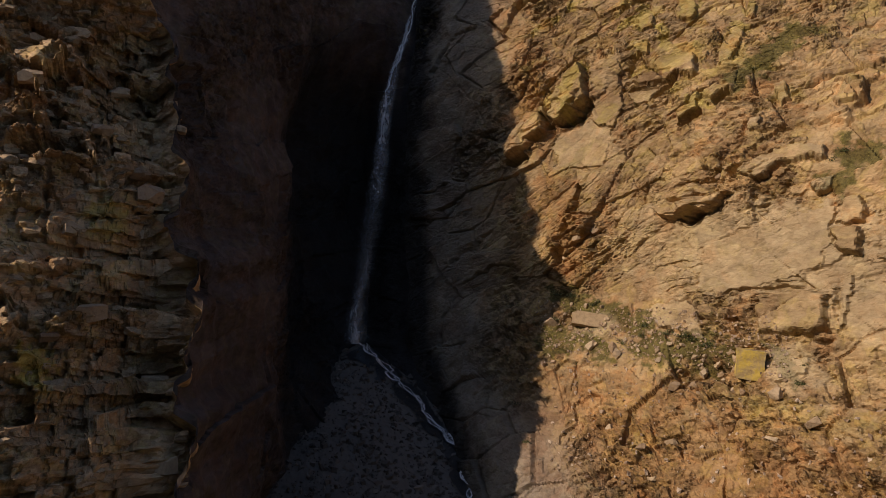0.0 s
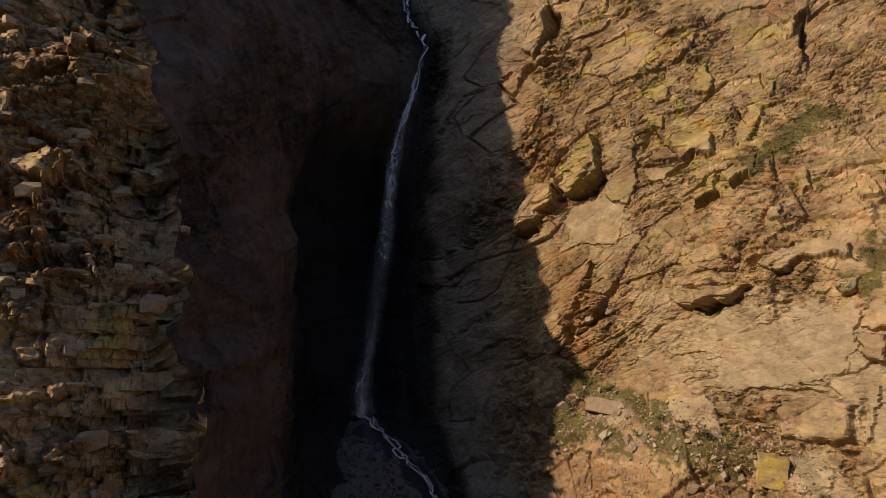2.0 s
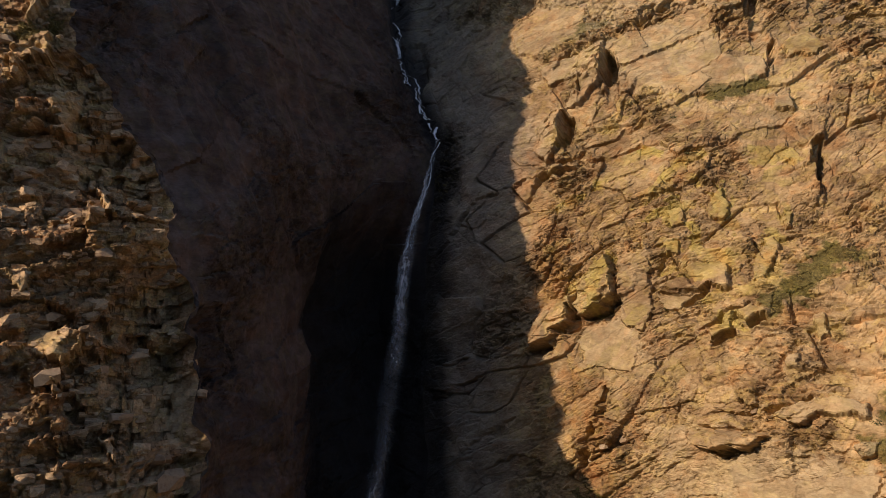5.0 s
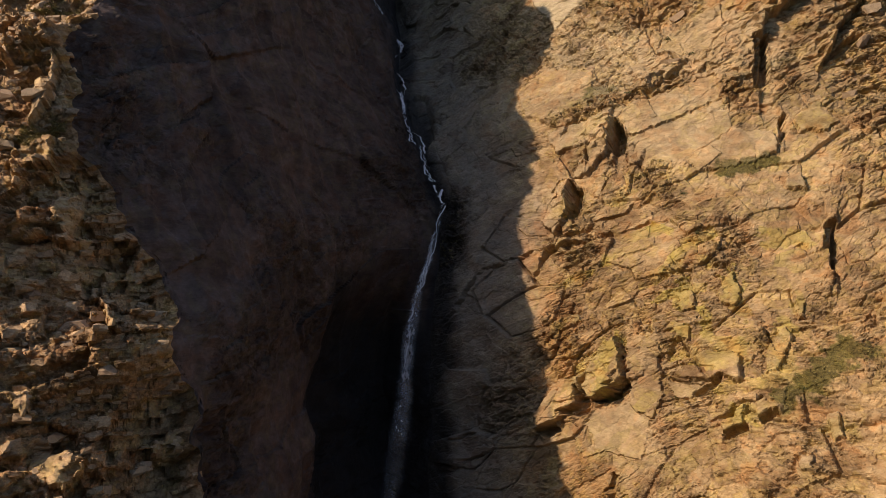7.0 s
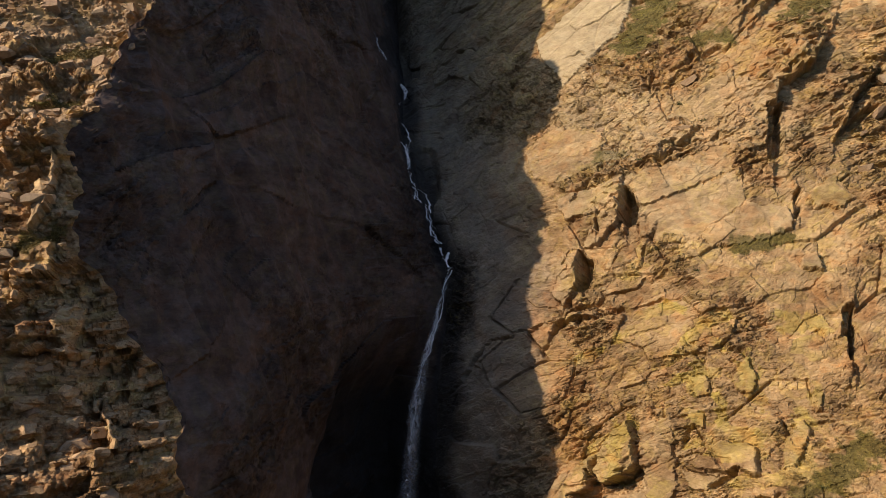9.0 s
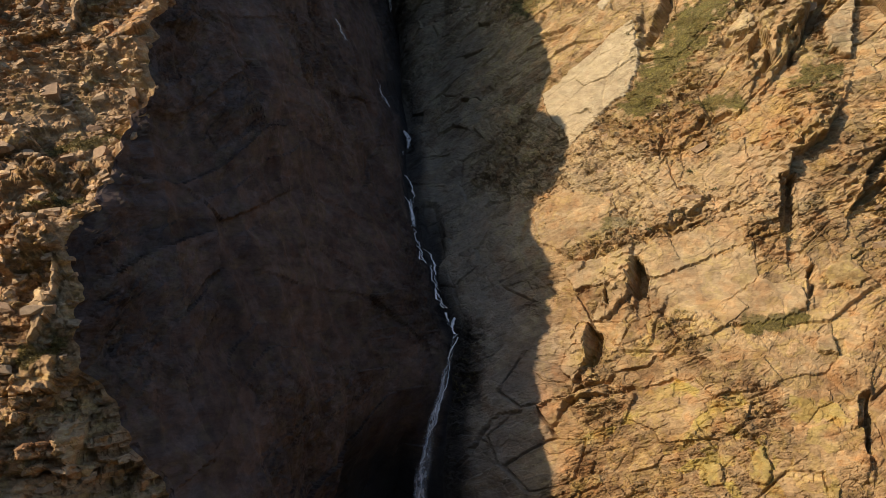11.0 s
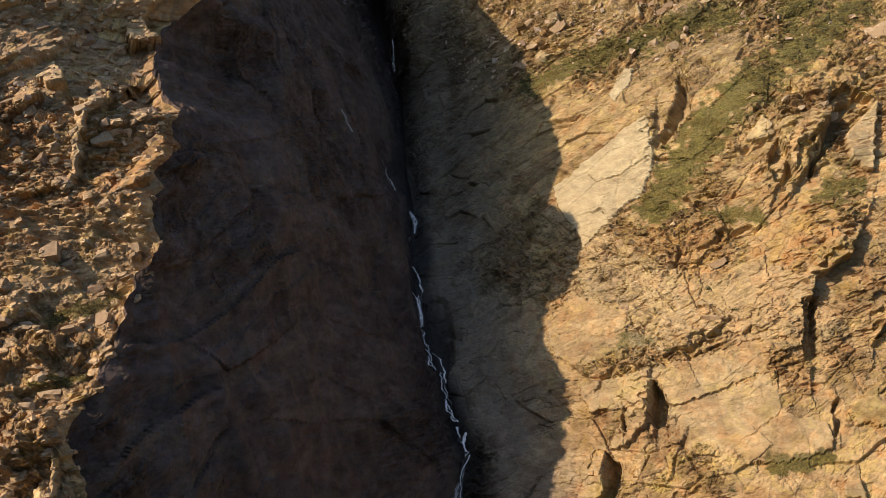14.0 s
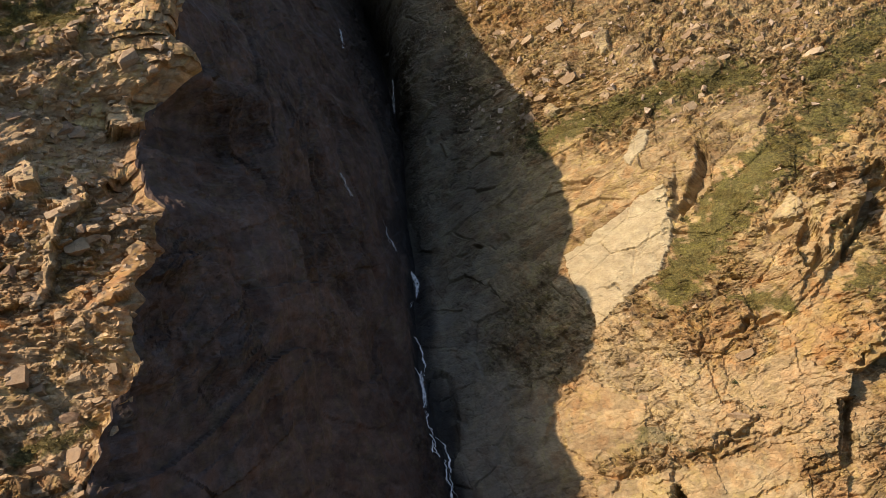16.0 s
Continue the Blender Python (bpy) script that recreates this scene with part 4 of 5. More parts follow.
def blur(a, r):
    for axis in (0, 1):
        k = np.cumsum(np.concatenate([np.repeat(np.take(a, [0], axis), r + 1, axis), a, np.repeat(np.take(a, [-1], axis), r, axis)], axis), axis)
        n = a.shape[axis]
        a = (np.take(k, range(2 * r + 1, 2 * r + 1 + n), axis) - np.take(k, range(0, n), axis)) / (2 * r + 1)
    return a


def soften(d):
    """Wears the sharpest edges, and leaves the rest."""
    b = blur(d, 1)
    return d + (b - d) * 0.6 * np.clip((np.abs(b - d) - 0.12) / 0.25, 0, 1)


def stratified(u, v, angle, seed, size, rough, split=1.0):
    """Jointed rock: tilted beds broken into blocks of four sizes; rough from 0 (smooth slab) to 1 (shattered)."""
    turn = np.radians(angle) + 0.16 * fbm(u * 0.03, v * 0.03, seed, 2)
    jag = 0.12 * fbm(u * 1.2, v * 1.4, seed + 4, 3)
    wu, wv = u + 1.5 * fbm(u * 0.07, v * 0.07, seed + 3, 2) + jag, v + 1.1 * fbm(u * 0.07, v * 0.07, seed + 5, 2) - jag
    p = wu * np.cos(turn) + wv * np.sin(turn)
    q = -wu * np.sin(turn) + wv * np.cos(turn)
    rough = smooth(0.5 + 1.3 * (rough - 0.5) + 1.3 * fbm(u * 0.09, v * 0.09, seed + 8, 4))
    big, r0 = blocks(p, q, 11.0 * size, 4.4 * size, seed + 11, 0.4, 1.5, 0.16, 0.6 * split, 0.3)
    mid, r1 = blocks(p, q, 4.6 * size, 1.6 * size, seed + 12, 0.3, 0.9, 0.13, 0.45 * split * (0.15 + rough))
    small, r2 = blocks(p, q, 1.8 * size, 0.65 * size, seed + 13, 0.2, 0.4, 0.11, 0.25 * split)
    tiny, r3 = blocks(p, q, 0.75 * size, 0.32 * size, seed + 14, 0.09, 0.16, 0.07, 0.1)
    saw = q / (2.3 * size) + 0.5 * fbm(p * 0.15, q * 0.3, seed + 6, 2)
    ledge = (saw - np.floor(saw)) * 0.5 * rough
    d = big + mid * (0.4 + 0.8 * rough) + small * (0.25 + 0.85 * rough) + tiny * (0.4 + 0.9 * rough) + ledge
    for k, (lean, gap, wide) in enumerate(((0, 3.2, 0.17), (9, 2.1, 0.15), (-66, 7.0, 0.16), (32, 6.0, 0.15), (-4, 1.3, 0.12))):
        c, sn = math.cos(radians(lean)), math.sin(radians(lean))
        a, b = p * c + q * sn, (q * c - p * sn) / (gap * size) + 0.3 * fbm(p * 0.08, q * 0.08, seed + 16 + k, 3)
        off = np.abs(b - np.round(b)) * gap * size
        d = d - 0.5 * split * (0.3 + 0.7 * rough if gap > 2.5 else 1.2 * rough) * np.clip(1.2 - off / wide, 0, 1) * smooth(2.6 * fbm(p * 0.10 + 9 * k, q * 0.10 + 3 * np.round(b), seed + 27 + k, 3) - 0.05)
    return d + (0.03 + 0.08 * rough) * fbm(u * 0.8, v * 0.8, seed + 9, 5), 0.4 * r1 + 0.35 * r0 + 0.25 * r2, rough, r1


def shattered(p, q, seed, out, lean, drop):
    """Bedded rock broken into sharp blocks of four sizes, whose faces turn to one side (lean) and downwards (drop)."""
    d, tone = 0, 0
    for k, (long, high, far, share) in enumerate(((7.0, 3.0, 0.75, 0.35), (2.7, 1.25, 0.5, 0.4), (1.05, 0.55, 0.28, 0.25), (0.45, 0.25, 0.12, 0))):
        edge, r1, r2, dp, dq = cells(p / long, q / high, seed + 31 * k)
        d = d + (r1 - 0.5) * 2 * far * out + dp * long * (lean * (0.5 + r2) + 0.25 * (r1 * 9 % 1 - 0.5)) * 0.5 + dq * high * (drop + 0.3 * (r2 * 5 % 1 - 0.5)) * 0.5
        d = d - 0.3 * far * ((r1 * 13 + r2 * 5) % 1 > 0.5) * np.clip(1.2 - edge * high / 0.13, 0, 1)
        tone = tone + share * r2
    return d, tone


# ---- right cliff ----
def bed(z):
    return np.interp(z, BED_Z, BED_X) + 1.1 * fbm(z * 0.13, z * 0, 191, 4) * np.interp(z, [50, 58], [1, 0]), np.interp(z, BED_Z, BED_Y)


def right_depth(x, z):
    bx, by = bed(z)
    y = relief(RIGHT_X, RIGHT_Z, RIGHT_Y, x, z)
    return y + (by - relief(RIGHT_X, RIGHT_Z, RIGHT_Y, bx, z)) * np.exp(-np.maximum(x - bx, 0) / 4.0)


def left_depth(x, z):
    return relief(LEFT_X, LEFT_Z, LEFT_Y, x, z)


zr = np.concatenate([np.arange(-25, -6, 0.8), np.arange(-6, 135, 0.12), np.arange(135, 168, 0.25), np.arange(168, 195.5, 0.9)])
Z = np.repeat(zr[:, None], 520, 1)
far = np.interp(zr, [-25, 0, 20, 60, 100, 130, 195], [44, 46, 50, 62, 74, 84, 110])
bx, by = bed(zr)
cols = np.concatenate([np.linspace(0, 1, 495), 1 + np.linspace(0.03, 1, 25) ** 1.5])
X = bx[:, None] + (far - bx)[:, None] * cols[None, :]
Y = blur(right_depth(X, Z), 4)
N = normals(X, Y, Z)
U = X * 1.15 + (Y - 90) * -0.55
rough = np.interp(Z, [-10, 9, 16, 24, 34, 56, 68, 104, 116, 130], [0.62, 0.62, 0.4, 0.3, 0.58, 0.55, 0.36, 0.34, 0.55, 0.8])
away = (X - bx[:, None]) + 3.0 * fbm(X * 0.15, Z * 0.1, 181, 3)
rough = rough - 0.55 * smooth(1.6 - away / 11)
rough = rough - 0.45 * np.exp(-((X - 10) / 5) ** 2 - ((Z - 50) / 11) ** 2)
d, block, rough, kind = stratified(U, Z, 21, 100, 1.0, rough)
d += 1.2 * fbm(U * 0.06, Z * 0.06, 171, 3)
d, masks = marks(RIGHT, X, Z, d)
d = d - 0.7 * masks["turf"] * (d - blur(d, 6))
d = soften(d) * smooth((X - bx[:, None]) / 1.5 + 0.25)
masks["block"], masks["high"], masks["rough"] = block, smooth((Z - 40) / 80), rough * (1 - 0.9 * masks["slab"]) * (1 - 0.7 * masks["flat"])
yellowed = np.interp(Z, [18, 30, 36, 56, 64, 90], [0.0, 0.6, 1, 1, 0.35, 0.1]) * smooth((X - 8 - 2 * fbm(X * 0.2, Z * 0.2, 182, 3)) / 6)
masks["lichen"] = np.maximum(masks["lichen"], yellowed * (kind * 7 % 1 > 0.8) * np.clip(0.45 + 1.3 * fbm(X * 0.5, Z * 0.5, 183, 4), 0, 0.8))
# painted shade of the gully side, fading out near the shadow's edge
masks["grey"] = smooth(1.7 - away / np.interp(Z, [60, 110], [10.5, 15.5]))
# dark wet band by the bed; higher up it stands in for recess shade
masks["wet_shade"] = smooth(1.35 - (X - bx[:, None]) / np.interp(Z, [70, 85], [3.6, 4.6]) + 0.6 * fbm(X * 0.4, Z * 0.15, 61, 3)) * np.interp(Z, [94, 110], [1.0, 0.5])
# dark patch painted for the shade inside the hollow beside the bed
masks["wet_shade"] = np.maximum(masks["wet_shade"], np.exp(-((X - -7.1) / 2.2) ** 2 - ((Z - 76.3) / 4.5) ** 2))
R_POS = np.stack((X, Y, Z), -1) + N * d[..., None]
R_TURF, R_NOR, R_KEEP = masks["turf"], N, np.maximum(np.maximum(masks["turf"], masks["flat"]), 0.9 - rough)
if len(zr) % 2 == 0:
    zr, bx, R_POS = zr[:-1], bx[:-1], R_POS[:-1]
    R_TURF, R_NOR, R_KEEP, masks = R_TURF[:-1], R_NOR[:-1], R_KEEP[:-1], {k: v[:-1] for k, v in masks.items()}
R_POS[1::2, 0] = (R_POS[0:-1:2, 0] + R_POS[2::2, 0]) / 2
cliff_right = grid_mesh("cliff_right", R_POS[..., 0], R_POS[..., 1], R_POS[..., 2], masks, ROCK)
tagged(cliff_right, "sunlit ochre cliff of jointed, slanting rock beds with grass ledges", "cliff", kind="structure")

# ---- left cliff ----
rim = np.interp(zr, RIM_Z, RIM_X) + 0.8 * fbm(zr * 0.22, zr * 0, 301, 5)
for size, reach in ((3.1, 1.3), (1.3, 0.7)):
    rim = rim + reach * (hashed(np.floor(zr / size + 0.4 * fbm(zr / size, zr * 0, 303, 2)), zr * 0, 304) - 0.5) 
rim = blur(rim[:, None], 3)[:, 0] + 0.7 * fbm(zr * 0.8, zr * 0, 305, 4)
out = np.interp(zr, [-25, 20, 60, 100, 130, 195], [-40, -42, -50, -60, -68, -90])
cols = np.concatenate([-np.linspace(1, 0.02, 45) ** 1.3, np.linspace(0, 1, 300)])
X = np.where(cols[None, :] < 0, out[:, None] + 75 * cols[None, :], out[:, None] + (rim - out)[:, None] * cols[None, :])
Z = np.repeat(zr[:, None], X.shape[1], 1)
Y = blur(left_depth(X, Z), 3)
N = normals(X, Y, Z)
low, top = 1 - smooth((Z - 56) / 10), smooth((Z - 88) / 12)
bend = np.radians(np.interp(Z, [50, 70, 88, 104], [3, 8, 14, 26])) + 0.12 * fbm(X * 0.04, Z * 0.04, 280, 2)
jag = 0.12 * fbm(X * 1.3, Z * 1.3, 281, 3)
wx_, wz_ = X + jag + 1.2 * fbm(X * 0.1, Z * 0.1, 285, 2), Z - jag + 1.0 * fbm(X * 0.1, Z * 0.1, 286, 2)
ap, aq = wx_ * np.cos(bend) + wz_ * np.sin(bend), wz_ * np.cos(bend) - wx_ * np.sin(bend)
sunny = smooth(np.interp(Z, [56, 64, 75, 90], [0.3, 0.35, 0.75, 0.95]) + 1.6 * fbm(X * 0.07, Z * 0.07, 287, 3)) * (1 - low) + low * smooth((-31 - X + 3 * fbm(X * 0.15, Z * 0.15, 288, 3)) / 5) * np.interp(Z, [30, 36, 50, 56], [0.3, 1, 1, 0.4])
d, block = shattered(ap, aq, 200, np.interp(Z, [60, 95], [1.0, 0.85]), (np.interp(Z, [20, 38, 46, 53, 63, 70], [-0.6, -0.22, -0.22, -0.5, -0.5, -0.22]) * (1 - sunny) + np.interp(Z, [55, 72], [0.32, 0.45]) * sunny) * (1 - 0.25 * top), 0.12 * low - 0.15 * top)
rough = smooth(0.6 + 1.2 * fbm(X * 0.09, Z * 0.09, 208, 4))
d = d * (0.5 + 0.4 * rough)
for k, (long, high, reach) in enumerate(((1.6, 0.8, 0.3), (0.8, 0.45, 0.16))):
    d += (0.3 + 0.4 * low) * blocks(ap + 0.3 * aq, aq, long, high, 231 + k, reach, 0.5 * reach, 0.12, 0.2)[0]
# below, level beds that overhang
across = Z / 2.9 - X * 0.02 + 0.6 * fbm(X * 0.1, Z * 0.12, 266, 3) + 0.1 * fbm(X * 0.7, Z * 0.7, 267, 3)
shelf = across - np.floor(across)
shelf = np.where(shelf < 0.93, shelf / 0.93, (1 - shelf) / 0.07) - 0.5
d += low * shelf * (0.6 + 0.7 * vnoise(np.floor(across) * 3.1, X * 0.12, 268)) + 0.04 * fbm(X * 1.5, Z * 1.5, 269, 4)
d += blur(np.interp(zr, RIM_FIT_Z, RIM_FIT)[:, None], 15) * np.exp(-((rim[:, None] - X) / 8.0) ** 2)
d, masks = marks(LEFT, X, Z, d)
d = d - 0.7 * masks["turf"] * (d - blur(d, 6))
masks["rust"] = np.maximum(masks["rust"], smooth((Z - 94) / 10) * smooth(0.35 + 1.6 * fbm(X * 0.18, Z * 0.18, 291, 4)) * 0.6)
masks["rough"] = rough * (1 - 0.8 * masks["slab"]) * (1 - 0.7 * masks["flat"])
masks["grey"] = np.zeros(X.shape)
masks["block"], masks["wet_shade"], masks["high"] = block, np.zeros(X.shape), smooth((Z - 40) / 80)
d = 0.5 * d + 0.5 * blur(d, 1)
# the arris rounds off into the gully
round_off = np.clip(1 - (rim[:, None] - X) / (1.0 + 4.0 * low), 0, 1) ** 2
L_POS = np.stack((X, Y + round_off * (0.8 + 1.7 * low), Z), -1) + N * (d * (1 - 0.6 * np.clip(1 - (rim[:, None] - X) / 1.2, 0, 1) ** 2))[..., None]
L_TURF, L_NOR = masks["turf"], N
L_POS[1::2, -1] = (L_POS[0:-1:2, -1] + L_POS[2::2, -1]) / 2
cliff_left = grid_mesh("cliff_left", L_POS[..., 0], L_POS[..., 1], L_POS[..., 2], masks, ROCK_LEFT)
tagged(cliff_left, "brown layered cliff buttress with stepped ledges in grazing sun", "cliff", kind="structure")

# ---- shaded gully between them, with the cave behind the fall ----
Zg = zr[::2]
e = L_POS[::2, -1]
sx, sy = np.interp(Zg, SIDE_Z, SIDE_X), np.interp(Zg, SIDE_Z, SIDE_Y)
sx, sy = sx + 1.4 * fbm(Zg * 0.11, Zg * 0, 431, 4), sy + 2.5 * fbm(Zg * 0.09, Zg * 0, 441, 4)
gx, gy = R_POS[::2, 0, 0], R_POS[::2, 0, 1]
deep = blur(np.interp(Zg, CAVE_Z, CAVE_D)[:, None], 12)[:, 0]
mx, my = sx * 0.45 + gx * 0.55, np.maximum(sy * 0.5 + gy * 0.5, 0) + deep
undercut = np.clip(deep / 14, 0, 1)
rx, ry = sx + (mx - sx) * 0.25 - 3.2 * undercut, sy + (my - sy) * 0.3 + 4.0 * undercut
s = np.linspace(0, 1, 300)[None, :]
K = [0.0, 0.5, 0.62, 0.8, 1.0]


def bent(*corners):
    """A line through the corners for each height, run through along s."""
    total = 0
    for k in range(4):
        here = (s >= K[k]) & ((s < K[k + 1]) | (k == 3))
        f = (s - K[k]) / (K[k + 1] - K[k])
        total = total + np.where(here, corners[k][:, None] * (1 - f) + corners[k + 1][:, None] * f, 0)
    return total


X, Y = bent(e[:, 0], sx, rx, mx, gx), bent(e[:, 1], sy, ry, my, gy)
Z = np.repeat(Zg[:, None], X.shape[1], 1)
X, Y = (np.concatenate([V[:, :3], blur(V, 3)[:, 3:-3], V[:, -3:]], 1) for V in (X, Y))
du, dv = np.gradient(blur(X, 6), axis=1), np.gradient(blur(Y, 6), axis=1)
n = np.hypot(du, dv) + 1e-9
N = np.stack((dv / n, -du / n, 0.25 + 0 * n), -1)
U = X * 0.45 + Y * 0.9
d, block, rough, kind = stratified(U, Z, 16, 400, 2.0, 0.3 + 0 * U, 0.06)
ribs = np.abs(fbm(U * 0.16 + 0.02 * Z, Z * 0.035, 473, 4))
ends = smooth(np.minimum(s / 0.05, (1 - s) / 0.08))
d = (0.75 * d + 1.8 * fbm(U * 0.1, Z * 0.06, 471, 4) - 2.2 * ribs + 0.6) * ends
X, Y, Z = X + N[..., 0] * d, Y + N[..., 1] * d, Z + N[..., 2] * d
X[:, 0], Y[:, 0], Z[:, 0] = e.T
X[:, -1], Y[:, -1], Z[:, -1] = gx, gy, R_POS[::2, 0, 2]
# dark wet strip along the bed, widened higher up as painted recess shade
wet_shade = smooth((s - np.interp(Z, [96, 104, 130], [0.955, 0.89, 0.86])) / 0.04 + 0.6 * fbm(U * 0.4, Z * 0.2, 483, 3))
wet_shade = wet_shade * np.interp(Z, [100, 115], [1.0, 0.55])
# the cave behind the fall is painted near-black for its shade
wet_shade = np.maximum(wet_shade, smooth((s - 0.5) / 0.08 + 0.5 * fbm(U * 0.3, Z * 0.1, 481, 3)) * smooth((53 + 7 * fbm(U * 0.15, Z * 0.1, 482, 3) - Z) / 10))
zero = np.zeros(X.shape)
gully = grid_mesh("gully_wall", X, Y, Z, {"block": block, "slab": zero, "grey": zero, "turf": zero, "rust": 0.25 * smooth(fbm(U * 0.1, Z * 0.1, 491, 3) + 0.4), "lichen": zero, "wet_shade": wet_shade, "high": zero + 0.6, "rough": rough}, ROCK_SHADED)
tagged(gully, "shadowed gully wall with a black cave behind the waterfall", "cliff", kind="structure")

# ---- ground to the horizon ----
bm = bmesh.new()
bmesh.ops.create_grid(bm, x_segments=40, y_segments=40, size=3000)
for v in bm.verts:
    v.co.z = -21 + 1.5 * noise.noise(v.co * 0.01)
ground = part("ground", bm, VALLEY, None)
tagged(ground, "dry brown valley floor of grass and stones", "ground", kind="structure")

# ---- unseen far wall added behind the viewer, self-shaded, to block sky light ----
ox, ov = np.meshgrid(np.linspace(-420, 420, 120), np.linspace(0, 1, 60))
oz = -22 + np.interp(ov, [0, 0.55, 1], [0, 165, 215])
oy = -85 - np.interp(ov, [0, 0.55, 1], [0, 30, 260]) + 14 * fbm(ox * 0.02, ov * 3, 551, 4)
opposite = grid_mesh("unseen_sky_block", ox, oy, oz + 12 * fbm(ox * 0.015, ov * 0.5, 552, 3) * ov, {}, plain("shaded_rock", (0.14, 0.12, 0.10), 0.95))
tagged(opposite, "unseen rock wall added behind the viewer to block sky light", "cliff", kind="structure")

# ---- gravel fan under the fall ----
APEX = (-11.0, 94.5, 9.7)
rr, aa = np.meshgrid(np.linspace(0, 1, 150) ** 1.2 * 48, np.linspace(radians(180), radians(350), 220), indexing="ij")
FX, FY = APEX[0] + rr * np.cos(aa), APEX[1] + rr * np.sin(aa)


def fan_height(x, y):
    r = np.hypot(x - APEX[0], y - APEX[1])
    return APEX[2] - 0.63 * r + 0.35 * fbm(x * 0.3, y * 0.3, 501, 4) * np.minimum(r / 4, 1)


fan = grid_mesh("gravel_fan", FX, FY, fan_height(FX, FY) + 0.12 * fbm(FX * 2.5, FY * 2.5, 511, 3), {}, GRAVEL)
tagged(fan, "steep fan of grey gravel below the waterfall", "gravel", kind="structure")


def stone_set(name, places, sizes, material, seed, label, category):
    """Many angular stones as one object."""
    rng = np.random.default_rng(seed)
    cube = np.array([(-1, -1, -1), (1, -1, -1), (1, 1, -1), (-1, 1, -1), (-1, -1, 1), (1, -1, 1), (1, 1, 1), (-1, 1, 1)], float)
    faces = np.array([(0, 3, 2, 1), (4, 5, 6, 7), (0, 1, 5, 4), (1, 2, 6, 5), (2, 3, 7, 6), (3, 0, 4, 7)])
    n = len(places)
    v = cube[None] * (1 + rng.uniform(-0.75, 0.3, (n, 8, 3))) * 0.5
    v *= np.array(sizes)[:, None, None] * rng.uniform(0.45, 1.4, (n, 1, 3))
    a, b = rng.uniform(0, 6.28, n), rng.normal(0, 0.5, n)
    ca, sa, cb, sb = (q[:, None] for q in (np.cos(a), np.sin(a), np.cos(b), np.sin(b)))
    x, y, z = v[..., 0], v[..., 1] * cb - v[..., 2] * sb, v[..., 1] * sb + v[..., 2] * cb
    v = np.stack((x * ca - y * sa, x * sa + y * ca, z), -1) + np.array(places)[:, None, :]
    f = (faces[None] + 8 * np.arange(n)[:, None, None]).reshape(-1, 4)
    me = bpy.data.meshes.new(name)
    me.from_pydata(v.reshape(-1, 3).tolist(), [], f.tolist())
    me.materials.append(material)
    return tagged(new(name, me), label, category, kind="stuff")


rng = np.random.default_rng(5)
r, a = np.sqrt(rng.uniform(0.003, 1, 7000)) * 30, rng.uniform(radians(185), radians(345), 7000)
px, py = APEX[0] + r * np.cos(a), APEX[1] + r * np.sin(a)
stone_set("gravel_stones", np.stack((px, py, fan_height(px, py) + 0.05), -1), 0.16 + 0.5 * rng.uniform(0, 1, 7000) ** 4, GRAVEL, 6, "loose grey stones scattered over the gravel fan", "stones")


# ---- water ----
def ribbon(name, mid, width, material, parent, thick, seed, rows=260, turn=0.0, label="", sway=0.25):
    """A strip of water along mid (points x, y, z), facing the valley."""
    mid = np.array(mid, float)
    run = np.concatenate([[0], np.cumsum(np.linalg.norm(np.diff(mid, axis=0), axis=1))])
    t = np.linspace(0, run[-1], rows)
    c = np.stack([np.interp(t, run, mid[:, k]) for k in range(3)], -1)
    k = np.linspace(0, 1, len(width))
    w = np.interp(np.linspace(0, 1, rows), k, width) * (1 + 0.35 * fbm(t * 0.5, t * 0, seed, 4))
    c[:, 0] += sway * fbm(t * 0.35, t * 0 + 3, seed + 1, 4) * np.minimum(w, 1)
    u = np.linspace(-1, 1, 13)
    x = c[:, :1] + w[:, None] * 0.5 * u[None] * math.cos(turn)
    y = c[:, 1:2] + w[:, None] * 0.5 * u[None] * math.sin(turn) + 0.25 * w[:, None] * (u[None] ** 2) + 0.12 * fbm(u[None] * 2 + 0 * t[:, None], t[:, None] * 0.6, seed + 2, 3)
    z = np.repeat(c[:, 2:3], 13, 1)
    th = np.interp(np.linspace(0, 1, rows), np.linspace(0, 1, len(thick)), thick)[:, None] * smooth(1.05 - np.abs(u[None]))
    th = th * (0.75 + 0.8 * fbm(t[:, None] * 0.25 + 0 * u[None], u[None] * 0.7 + 0 * t[:, None], seed + 4, 3))
    ob = grid_mesh(name, x, y, z, {"thick": th}, material, uv=(np.repeat(u[None] * 0.5 + 0.5, rows, 0), np.repeat(t[:, None] / 50, 13, 1)))
    ob.data.polygons.foreach_set("use_smooth", np.ones(len(ob.data.polygons), bool))
    ob.parent = parent
    return tagged(ob, label)


def thing(name, place, label, category, group=""):
    e = new(name)
    e.location = place
    return tagged(e, label, category, group)


waterfall = thing("waterfall", (0, 0, 0), "thin white waterfall spreading into a veil in deep shade", "waterfall")
FALL = [(-3.8, 109.4, 61.2), (-4.8, 108.0, 57.0), (-5.9, 106.7, 52.7), (-7.1, 105.3, 48.5), (-8.1, 104.0, 44.1), (-8.5, 102.6, 39.7), (-8.9, 100.7, 33.0), (-9.6, 98.6, 26.5), (-10.5, 96.9, 20.5), (-11.3, 95.2, 14.9), (-11.9, 93.8, 9.9)]
